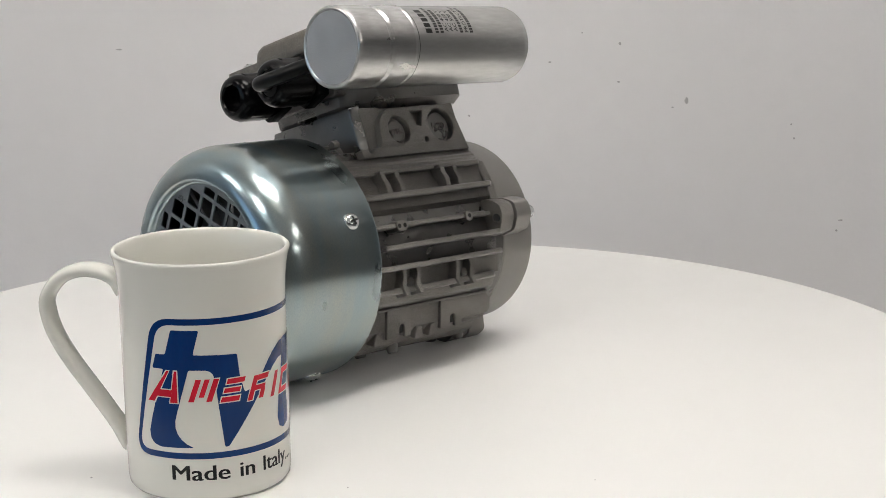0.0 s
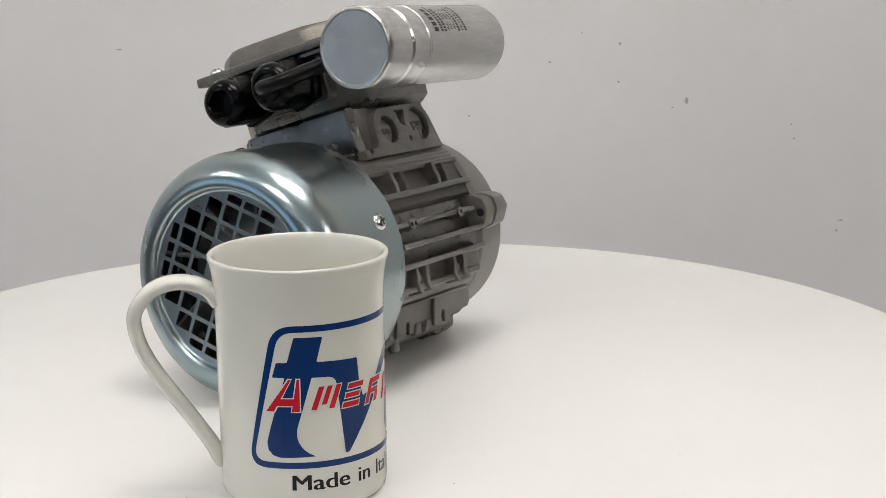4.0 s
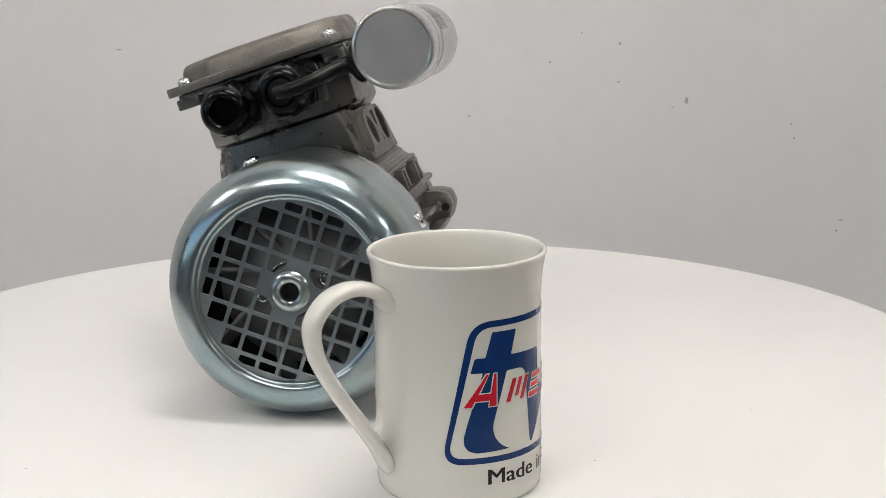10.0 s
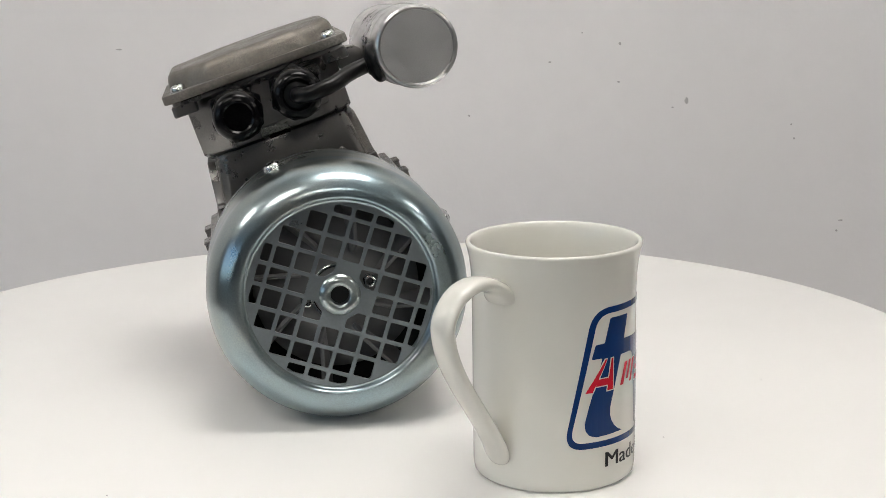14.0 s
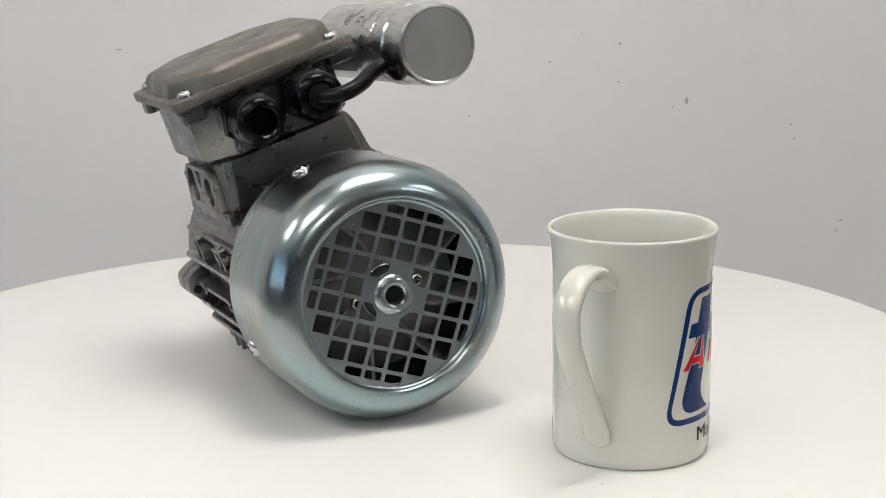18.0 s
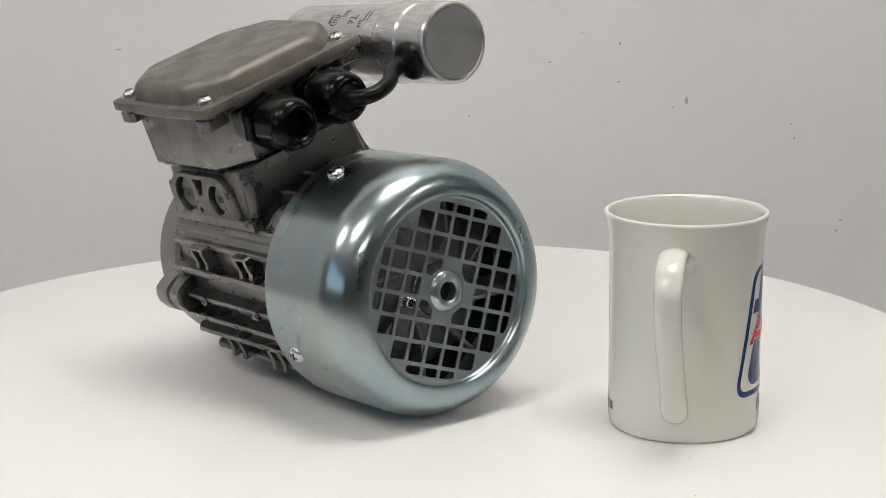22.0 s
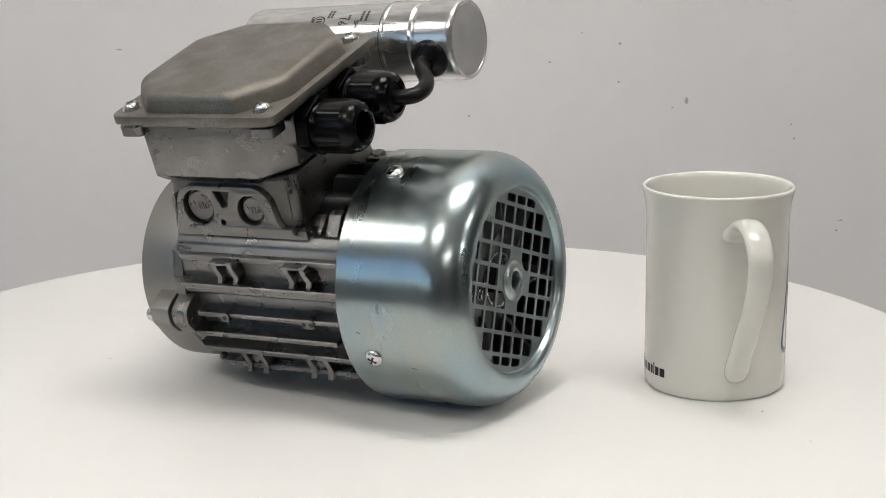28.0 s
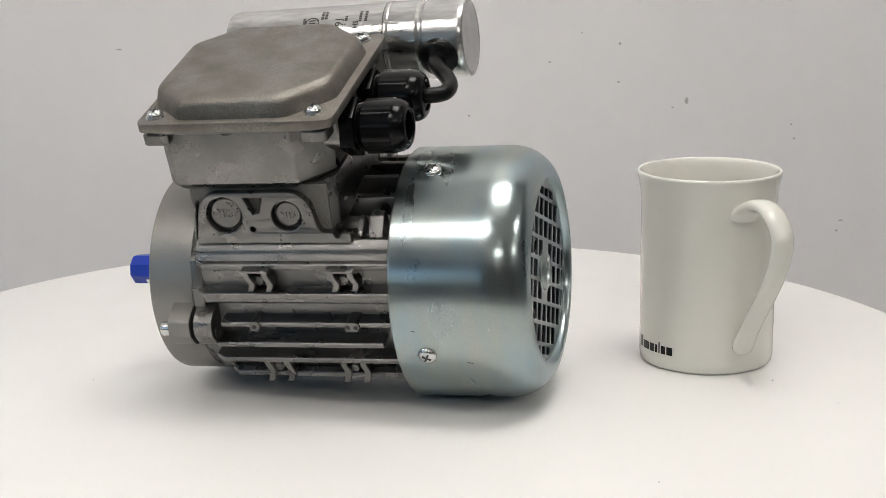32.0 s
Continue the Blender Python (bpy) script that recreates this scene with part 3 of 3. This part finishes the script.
def terminal_box():
    cut = 15
    top = [(-40.5, 31 + 9 + cut), (-40.5 + cut, 40), (40.5 - cut, 40), (40.5, 40 + cut), (40.5, 122 - 5), (35.5, 122), (-35.5, 122), (-40.5, 117)]
    low = [(-40.2, 40.8 + cut), (-40.2 + cut, 40.8), (40.2 - cut, 40.8), (40.2, 40.8 + cut), (40.2, 117), (36, 121.5), (-36, 121.5), (-40.2, 117)]
    foot = [(-36.5, 44 + cut), (-36.5 + cut, 44), (36.5 - cut, 44), (36.5, 44 + cut), (36.5, 115), (33, 118.5), (-33, 118.5), (-36.5, 115)]
    ob = mpart("terminal_box", prism(foot, 68.4, 72.2, "z", 0, 2, prism(low, 72.2, 104.5, "z", 0.9, 2, taper=top), low), CAST, "grey cast aluminium terminal box")
    sub("box_rim", prism(rounded([(-45.5, 34), (45.5, 34), (45.5, 124.5), (-45.5, 124.5)], 8), 101.4, 104.0, "z", 0.5, 1), CAST, ob)
    for x, y in ((-40, 41.2), (40, 41.2), (-40, 119.6), (40, 119.6)):
        pts = rounded([(x - 6.5, y - 6.5), (x + 6.5, y - 6.5), (x + 6.5, y + 6.5), (x - 6.5, y + 6.5)], 3)
        sub("screw_lug", prism(pts, 96.4, 102, "z", 0.6, 1), CAST, ob)
    # flat pad under the two glands
    sub("gland_pad", prism(rounded([(-29, 99.5), (30, 99.5), (30, 78), (-21, 77), (-29, 86)], 3), 35.5, 44, "y", 0.5, 1), CAST, ob)
    return ob


def lid():
    flange = rounded([(-49.0, 30.3), (48.5, 30.3), (48.5, 127.2), (-49.0, 127.2)], 6, 5)
    ob = mpart("box_lid", prism(flange, 104.2, 108.8, "z", 1.0, 2), CAST_LID, "grey cast lid with a raised chamfered top")

    def octagon(inset, c):
        x, y0, y1 = 45.2 - inset, 34.2 + inset, 125.3 - inset
        return [(-x, y0 + c), (-x + c, y0), (x - c, y0), (x, y0 + c), (x, y1 - c), (x - c, y1), (-x + c, y1), (-x, y1 - c)]
    bm = bmesh.new()
    rings = []
    for inset, c, z in ((0.0, 19, 108.3), (0.4, 19, 110.4), (1.3, 19, 114.6), (2.0, 19, 116.2), (3.4, 18.8, 117.7), (5.6, 18.4, 118.3), (13, 17, 118.8)):
        rings.append([bm.verts.new((x, y, z)) for x, y in rounded(octagon(inset, c), 3.5, 4)])
    for a, b in zip(rings, rings[1:]):
        for i in range(len(a)):
            j = (i + 1) % len(a)
            bm.faces.new((a[i], a[j], b[j], b[i]))
    bm.faces.new(rings[-1])
    bm.faces.new(rings[0])
    bmesh.ops.recalc_face_normals(bm, faces=bm.faces)
    sub("raised_top", bm, CAST_LID, ob, angle=60)
    for k, (x, y) in enumerate(((-40, 41.2), (40, 41.2), (-40, 119.6), (40, 119.6))):
        m = Matrix.Translation((x, y, 109.6)) @ pose(0, 0, 0, 0, 0, 20 + 37 * k)
        screw_on(ob, m, 4.0, 2.6, True)
        screw_cross(ob, m, 4.0, 2.6)
    return ob


def gland(x, z, open_end):
    """A black nylon cable gland along -y."""
    hexa = circle(0, 0, 14.4, 6, radians(18))
    bm = prism([(x + a, z + b) for a, b in hexa], 28.5, 36, "y", 0.8, 2)
    ob = mpart("cable_gland", bm, BLACK, "black nylon cable gland")
    sub("thread", lathe([(0, 24), (11, 24), (11.4, 25), (10.6, 26), (11.4, 27), (10.6, 28), (11.4, 29), (0, 29)], 32, "y", centre=(x, z)), BLACK, ob)
    ribs = []
    for i in range(48):
        a = 2 * math.pi * i / 48
        ribs.append((x + (13.1 if i % 8 in (0, 1) else 12.6) * math.cos(a), z + (13.1 if i % 8 in (0, 1) else 12.6) * math.sin(a)))
    sub("dome_nut", prism(ribs, 11, 25.5, "y", 0.4, 1), BLACK, ob)
    sub("dome", lathe([(12.6, 12), (12.6, 10.5), (12.1, 8.0), (11.0, 6.0), (9.4, 4.8), (7.8, 4.6), (6.9, 5.4), (6.7, 8), (6.7, 14), (9, 14)], 40, "y", centre=(x, z), closed=True), BLACK, ob)
    if open_end:
        # near-black floor puts shade into the open gland
        sub("bore_shade", lathe([(0, 13.5), (6.8, 13.5), (6.8, 14.2), (0, 14.2)], 24, "y", centre=(x, z)), SHADE_AND_MARKS, ob)
    else:
        sub("seal", lathe([(0, 5.6), (5, 5.2), (6.9, 6.2), (6.9, 10), (0, 10)], 28, "y", centre=(x, z)), RUBBER, ob)
    return ob


CAP = (75.8, 93.2, 20.4)


def capacitor():
    x, z, r = CAP
    prof = [(0, -3.2), (r - 2.9, -3.2), (r - 2.5, -3.9), (r - 1.6, -4.1), (r - 0.7, -3.6), (r - 0.15, -2.6), (r, -1.2), (r, 0.5), (r, 15.4), (r, 16.4), (r - 0.9, 17.8), (r - 0.9, 19.0), (r, 20.4),
            (r, 34.6), (r + 0.45, 35.4), (r + 0.45, 36.6), (r - 0.2, 37.4), (r - 0.2, 38.6), (r - 0.2, 117.5), (r - 0.2, 119), (r - 1.0, 121.8), (r - 3.5, 123.2), (0, 123.2)]
    ob = mpart("capacitor", lathe(prof, 96, "y", centre=(x, z)), CAN, "shiny silver aluminium run capacitor with black printing", angle=28)
    sub("can_end", lathe([(0, -3.7), (r - 2.75, -3.7), (r - 2.6, -3.5), (r - 2.6, -3.0), (0, -3.0)], 64, "y", centre=(x, z)), CAN_END, ob, "dull grey mottled end disc")
    # printing wrapped round the can
    def wrap(bm, y, a):
        """Letters run round the can: their x goes round, their y along it."""
        rr = r - 0.2 + 0.06
        for v in bm.verts:
            ang = radians(a) + v.co.x / rr
            v.co = Vector((x + rr * math.cos(ang), y - v.co.y, z + rr * math.sin(ang)))
        return bm
    for word, y, start in (("AC 400 V", 59.8, 6), ("AC 450 V", 63.3, 6), ("AC 500 V", 66.8, 6), ("PROTECTED", 74.6, 4)):
        sub("printed_line", wrap(lettering(word, 3.5, bold=0.05), y, start), INK_CAN, ob, smooth=False)
    # lines too small to read, and a maker's mark, are bars
    for y, w, h, a, step in ((47.8, 19, 4.4, 4, 3.2), (52.6, 18, 2.4, 4, 1.5), (56.2, 17, 2.4, 4, 1.6), (70.6, 16, 2.2, 4, 1.6), (78.2, 19, 2.4, 4, 1.5)):
        bm = bmesh.new()
        for i in range(int(w / step)):
            block(i * step, i * step + step * 0.74, 0, h, -0.01, 0.01, bm=bm)
        sub("printed_bars", wrap(bm, y, a), INK_CAN, ob, smooth=False)
    sub("printed_value", wrap(lettering("16", 5.6, bold=0.07), 62.5, 114), INK_CAN, ob, smooth=False)
    sub("printed_letters", wrap(lettering("SH", 3.8, bold=0.12), 53.0, 122), INK_CAN, ob, smooth=False)
    sub("conformity_mark", wrap(lettering("CE", 7.8, bold=0.12), 51.2, 146), INK_CAN, ob, smooth=False)
    for y in (57.4, 58.6):
        sub("printed_symbol", wrap(block(0, 3.8, 0, 0.6, -0.01, 0.01), y, 118), INK_CAN, ob, smooth=False)
    sub("seam", lathe([(r - 1.0, 37.2), (r + 0.02, 37.2), (r + 0.02, 37.55), (r - 1.0, 37.55)], 96, "y", centre=(x, z), closed=True), SHADE_AND_MARKS, ob, "dark seam round the can")
    ring = plate([circle(0, 0, 3.8, 28), circle(0, 0, 3.1, 28)], 0.01)
    sub("printed_ring", wrap(ring, 75, 122), INK_CAN, ob, smooth=False)
    bm = bmesh.new()
    for i in range(3):
        block(-2 + i * 1.5, -1.2 + i * 1.5, -1.8, 1.8, -0.01, 0.01, bm=bm)
    sub("printed_bars", wrap(bm, 75, 122), INK_CAN, ob, smooth=False)
    for y, w, a in ((47.0, 8, 104), (50.0, 8, 104), (57.5, 4, 112), (68.5, 7, 100), (70.5, 6, 100), (80.0, 6, 112)):
        bm = bmesh.new()
        for i in range(int(w / 1.2)):
            block(i * 1.2, i * 1.2 + 0.9, 0, 1.5, -0.01, 0.01, bm=bm)
        sub("printed_bars", wrap(bm, y, a), INK_CAN, ob, smooth=False)
    # rubber grommet on the side towards the box
    sub("grommet", moved(lathe([(0, -1), (9.8, -1), (10.1, 0.6), (9.8, 1.9), (8.8, 3.1), (7.2, 4.0), (5.4, 4.7), (4.3, 5.6), (0, 5.8)], 32, "z"), Matrix.Translation((x - r + 0.9, 9.0, z - 1.5)) @ Matrix.Rotation(radians(-90), 4, "Y") @ pose(0, 0, 0, 0, 0, 0)), RUBBER, ob, "round black rubber cable grommet")
    # it stands slightly askew to the motor
    pivot = Vector((x * MM, 0, z * MM))
    ob.matrix_basis = SEAT @ Matrix.Translation(pivot + Vector((0.0006, 0, -0.0004))) @ pose(0, 0, 0, -0.6, 0, 1.7) @ Matrix.Translation(-pivot)
    return ob


def bracket():
    return mpart("capacitor_bracket", prism([(41, 100), (52, 99), (56.5, 95), (56.5, 86), (54, 84), (41, 90)], 62, 80, "y", 0.8, 2), CAST, "hidden bracket holding the capacitor to the box")


def cable():
    return mpart("cable", tube([(15, 12, 89.5), (15, 2, 89.5), (18.5, -3.5, 89), (26, -4.4, 88.8), (34, -1.4, 89.4), (41, 4, 90.8), (48, 8, 91.4), (56, 9.0, 91.6)], 3.9, 16), RUBBER, "bent black rubber cable")


def end_shield():
    r = 50.6
    prof = [(0, 118), (r - 4, 118), (r - 2.5, 119.0), (r - 0.8, 119.0), (r, 119.8), (r, 140.4), (r - 0.7, 142.2), (r - 2.4, 143.2), (40, 143.6), (39, 142.4), (20, 142.4), (18, 144), (0, 144)]
    ob = mpart("end_shield", lathe(prof, 112, "y", centre=(0, 1.3)), MACHINED, "smooth grey machined end shield at the shaft end")
    for sx in (-1, 1):
        lug = rounded([(sx * 44, 13), (sx * 56, 10.5), (sx * 61.8, 7.4), (sx * 62.8, 0.2), (sx * 58.2, -7.4), (sx * 44, -10)], 2.2, 3)
        sub("shield_lug", prism(lug, 118.6, 130, "y", 1.2, 2), MACHINED, ob)
        sub("through_bolt", lathe([(0, 126), (3.6, 126), (3.6, 134.6), (3.1, 135.4), (0, 135.4)], 20, "y", centre=(sx * 57.0, 1.6)), SCREW, ob, "bright end of a through bolt")
    # lower lug of the shield, on which the shaft end rests
    sub("shield_lug", prism(rounded([(-7, -46), (-6, -57.6), (1, -60.4), (9, -57.4), (11, -46)], 2.5, 3), 118.6, 131, "y", 1.2, 2), MACHINED, ob)
    sub("through_bolt", lathe([(0, 126), (3.6, 126), (3.6, 135), (3.1, 135.8), (0, 135.8)], 20, "y", centre=(2.0, -54.5)), SCREW, ob, "bright end of a through bolt")
    return ob


def shaft():
    ob = mpart("shaft", lathe([(0, 140), (7, 140), (7, 166), (0, 166)], 28, "y"), SCREW, "steel shaft")
    sub("shaft_cap", lathe([(0, 174.8), (6.4, 174.8), (7.7, 173.6), (7.9, 168), (7.9, 150), (0, 150)], 8, "y", centre=(0, 1.4)), BLUE_CAP, ob, "bright blue plastic cap on the shaft", angle=28)
    return ob


fan_cover()
fan()
housing()
neck()
terminal_box()
lid()
gland(-16.2, 89.3, True)
gland(14.8, 89.6, False)
capacitor()
bracket()
cable()
end_shield()
shaft()

# ---- mug ----
MUG_AT = Vector((0.0634, -0.1604, 0.0))
mug = tagged(new("mug"), "white glazed china mug with blue and red printed emblem", "mug")


def mug_body():
    prof = [(0, 1.6), (30.5, 1.6), (31.6, 0.2), (33.8, 0.2), (35.0, 1.8), (35.35, 5), (35.4, 20), (35.4, 83), (35.7, 89), (36.4, 95), (37.3, 99.4), (37.85, 101.0), (37.95, 101.7), (37.8, 102.3), (37.3, 102.7), (36.7, 102.8), (36.1, 102.55), (35.6, 101.9), (35.0, 100.2), (34.3, 96.8), (33.7, 92), (33.2, 85), (33.0, 75), (32.9, 50), (32.9, 8), (31, 4.6), (28, 4.0), (0, 4.0)]
    return part("mug_body", mm(lathe(prof, 128, "z")), PORCELAIN, mug, angle=60)


def mug_handle():
    """A strap handle swept in the plane through the mug's axis at 220 degrees."""
    line = [(33.6, 83.0), (37.2, 87.6), (44.0, 90.9), (52.4, 91.6), (60.3, 89.0), (66.0, 83.6), (68.8, 77.0), (67.4, 67.5), (63.6, 58.5), (57.6, 48.5), (50.0, 37.6), (43.5, 28.0), (38.8, 20.5), (36.2, 14.5), (35.2, 10.5)]
    pts = [Vector((a, 0, b)) for a, b in line]
    sm = []
    for i in range(len(pts) - 1):
        p0, p1, p2, p3 = pts[max(i - 1, 0)], pts[i], pts[i + 1], pts[min(i + 2, len(pts) - 1)]
        for k in range(5):
            t = k / 5
            sm.append(0.5 * ((2 * p1) + (p2 - p0) * t + (2 * p0 - 5 * p1 + 4 * p2 - p3) * t * t + (3 * p1 - p0 - 3 * p2 + p3) * t ** 3))
    sm.append(pts[-1])
    bm = bmesh.new()
    rings = []
    n = len(sm)
    for i, p in enumerate(sm):
        d = (sm[min(i + 1, n - 1)] - sm[max(i - 1, 0)]).normalized()
        side = Vector((0, 1, 0))
        out = side.cross(d)
        u = i / (n - 1)
        flare = math.exp(-max(0.0, p.x - 35.0) / 2.2)
        end = math.sqrt(max(0.0, 1 - (max(0, u - 0.86) / 0.141) ** 2))
        wide = (6.4 - 0.6 * u + (1.8 if u < 0.5 else 1.6) * flare) * max(end, 0.1)
        thick = (3.1 + (0.9 if u < 0.5 else 0.4) * flare) * max(end, 0.2)
        ring = []
        for k in range(20):
            a = 2 * math.pi * k / 20
            c, s = math.cos(a), math.sin(a)
            ring.append(bm.verts.new(p + side * wide * math.copysign(abs(c) ** 0.9, c) + out * thick * math.copysign(abs(s) ** 0.85, s)))
        rings.append(ring)
    for a, b in zip(rings, rings[1:]):
        for k in range(20):
            j = (k + 1) % 20
            bm.faces.new((a[k], a[j], b[j], b[k]))
    bm.faces.new(rings[0]), bm.faces.new(rings[-1])
    bmesh.ops.recalc_face_normals(bm, faces=bm.faces)
    mm(bm)
    moved(bm, Matrix.Rotation(radians(220), 4, "Z"))
    return part("handle", bm, PORCELAIN, mug, angle=80)


def printed(name, bm, mat, label="", proud=0.12):
    """Wraps flat print round the mug: x is the arc from the angle of -75 degrees, y the height, in millimetres."""
    rad = 35.4 + proud
    xs = [v.co.x for v in bm.verts]
    x = math.floor(min(xs) / 3) * 3 + 3
    while x < max(xs):
        bmesh.ops.bisect_plane(bm, geom=bm.verts[:] + bm.edges[:] + bm.faces[:], plane_co=(x, 0, 0), plane_no=(1, 0, 0))
        x += 3
    for v in bm.verts:
        a = radians(-75) + (v.co.x - 1.7) / 35.4
        r = rad + v.co.z
        v.co = Vector((r * math.cos(a), r * math.sin(a), v.co.y))
    mm(bm)
    return part(name, bm, mat, mug, label, smooth=False)


def emblem():
    def frame_line(inset):
        return rounded([(-9.7 + inset * 0.98, 19.3 + inset), (79.0 - inset, 19.3 + inset), (91.8 - inset, 79.6 - inset), (3.1 + inset, 79.6 - inset)], 9 - inset, 8)
    printed("emblem_frame", plate([frame_line(0), frame_line(2.7)]), INK_BLUE, "blue rounded outline of the emblem")
    letter = [(12.0, 74.8), (23.7, 74.6), (20.9, 64.3), (39.3, 63.5), (40.2, 54), (42.2, 46.5), (47.6, 48.0), (51.0, 52.6), (54.4, 57.0), (58.2, 60.8), (63.0, 63.6), (69.0, 64.6), (76.0, 64.6),
              (74.0, 57.0), (71.5, 47.0), (70.0, 38.0), (71.0, 31.0), (70.0, 26.5), (65.0, 25.0), (61.6, 26.6), (60.3, 31.0), (61.6, 40.0), (63.4, 48.0), (65.0, 54.0), (65.6, 57.2), (62.0, 56.6), (58.0, 54.2), (53.6, 49.8), (48.7, 43.6), (34.3, 24.0), (32.6, 24.0),
              (29.4, 53.5), (28.9, 55.6), (27.6, 57.0), (25.8, 57.6), (18.8, 57.8), (13.6, 40.5), (12.3, 36.0), (12.2, 33.0), (13.0, 30.2), (14.8, 27.6), (17.2, 25.6), (19.9, 24.3), (5.0, 24.0), (1.8, 25.0), (0.0, 27.2), (-0.4, 30.4), (1.2, 36.5), (7.9, 58.0), (2.6, 58.0), (4.5, 64.2), (9.0, 64.3)]
    shape = rounded(letter, 0.7, 3)
    printed("emblem_shape", plate([shape]), INK_BLUE, "solid blue angular shape of the emblem")
    # slanted red strokes across the emblem, edged in white
    wedge = ((0.0, 0.0, 0.24, 1.0), (0.76, 0.0, 1.0, 1.0), (0.24, 0.18, 0.76, 0.40))
    teeth = ((0.0, 0.0, 0.24, 1.0), (0.38, 0.2, 0.60, 1.0), (0.76, 0.0, 1.0, 1.0))
    comb = ((0.0, 0.78, 1.0, 1.0), (0.0, 0.40, 0.9, 0.60), (0.0, 0.0, 1.0, 0.22))
    flag = ((0.0, 0.0, 0.28, 1.0), (0.28, 0.78, 1.0, 1.0), (0.28, 0.38, 0.9, 0.58), (0.66, 0.0, 0.95, 0.38))
    step = ((0.0, 0.0, 0.28, 1.0), (0.28, 0.78, 1.0, 1.0), (0.28, 0.0, 1.0, 0.22))
    single = ((0.0, 0.0, 1.0, 1.0),)
    strokes = ((-0.3, 15.6, 13.6, 43.7, wedge), (18.2, 10.8, 9.6, 44.2, teeth), (31.4, 8.8, 9.8, 43.4, comb), (43.2, 9.4, 10.2, 42.3, flag), (55.6, 2.7, 10.4, 41.2, single), (61.2, 8.6, 10.6, 40.8, step), (72.5, 10.0, 10.6, 40.2, wedge))
    for x0, wide, high, z0, bars in strokes:
        red, edge = [], []
        for u0, v0, u1, v1 in bars:
            for grow, out in ((0.0, red), (0.45, edge)):
                quad = []
                for u, v, gx, gy in ((u0, v0, -1, -1), (u1, v0, 1, -1), (u1, v1, 1, 1), (u0, v1, -1, 1)):
                    lift = 0.36 * high * v
                    narrow = 0.62 * wide * v * (0.5 - u) if bars is wedge else 0.0
                    quad.append((x0 + wide * u * 0.9 + lift + narrow + gx * grow, z0 + high * v + gy * grow))
                out.append(quad)
        for q in edge:
            printed("white_edge", plate([q]), PORCELAIN, "", 0.17)
        bm = bmesh.new()
        for q in red:
            vs = [bm.verts.new((a, b, 0)) for a, b in q]
            bm.faces.new(vs)
        printed("red_stroke", bm, INK_RED, "slanted red stroke across the emblem", 0.24)


def word(text, size, start, end, base):
    """One printed word in heavy letters, drawn out between two places round the mug."""
    bm = lettering(text, size)
    for k in (1, 2):
        twin = bpy.data.meshes.new("draft")
        heavy = moved(lettering(text, size), Matrix.Translation((0.2 * k, 0.0, 0.012 * k)))
        heavy.to_mesh(twin)
        heavy.free()
        bm.from_mesh(twin)
        bpy.data.meshes.remove(twin)
    xs = [v.co.x for v in bm.verts]
    low, wide = min(xs), max(xs) - min(xs)
    for v in bm.verts:
        v.co.x = start + (v.co.x - low) / wide * (end - start)
        v.co.y += base
    printed("printed_word", bm, INK_BLACK, "black printed word", 0.14)


mug_body()
mug_handle()
emblem()
for text, start, end in (("Made", 9.7, 34.4), ("in", 38.6, 45.6), ("Italy...", 50.0, 71.5)):
    word(text, 9.4, start, end, 10.0)
# a brand's name in small black letters is drawn as plain bars
at = 146.6
for wide, high in ((3.6, 4.3), (2.9, 4.3), (0.9, 6.0), (1.8, 4.3), (3.7, 4.3), (6.2, 4.3), (3.6, 6.0)):
    printed("printed_bar", moved(block(-wide, 0, 0, high, -0.01, 0.01), Matrix.Translation((at, 8.9, 0))), INK_BLACK, "", 0.14)
    at -= wide + 0.8

# ---- scuffs on the wall ----
for k, (sx, sz, sw, sh) in enumerate(((0.1862, 0.8761, 3, 4), (0.2387, 0.831, 5, 8), (0.1321, 0.8627, 4, 2), (0.0694, 0.8223, 3, 2.5), (0.1856, 0.8465, 4, 2), (0.3631, 0.7333, 6, 2), (0.3239, 0.7996, 2, 3), (0.1569, 0.8849, 2, 2), (0.3603, 0.7251, 3, 3), (0.2278, 0.8259, 3, 2), (0.3213, 0.8108, 2, 2), (-0.1971, 0.8781, 8, 2))):
    rnd = random.Random(k)
    pts = [(sx + sw * MM * (0.45 + 0.3 * rnd.random()) * math.cos(a) * 0.5, sz + sh * MM * (0.45 + 0.3 * rnd.random()) * math.sin(a) * 0.5) for a in [i * math.pi / 5 for i in range(10)]]
    part("scuff", prism(pts, ROOM["y1"] - 0.0006, ROOM["y1"] + 0.001, "y"), DIRT, north, smooth=False)


def motions():
    """The table top turns evenly and carries the motor and the mug round its middle."""
    rows = {table: [], motor: [], mug: []}
    for k in range(33):
        t = SECONDS * k / 32
        spin = Matrix.Rotation(radians(turn(t)), 4, "Z")
        rows[table].append((t, spin))
        rows[motor].append((t, Matrix.Translation((0, 0, TOP)) @ spin @ Matrix.Translation(MOTOR_AT)))
        rows[mug].append((t, Matrix.Translation((0, 0, TOP)) @ spin @ Matrix.Translation(MUG_AT)))
    for thing, path in rows.items():
        walk(thing, path)


motions()
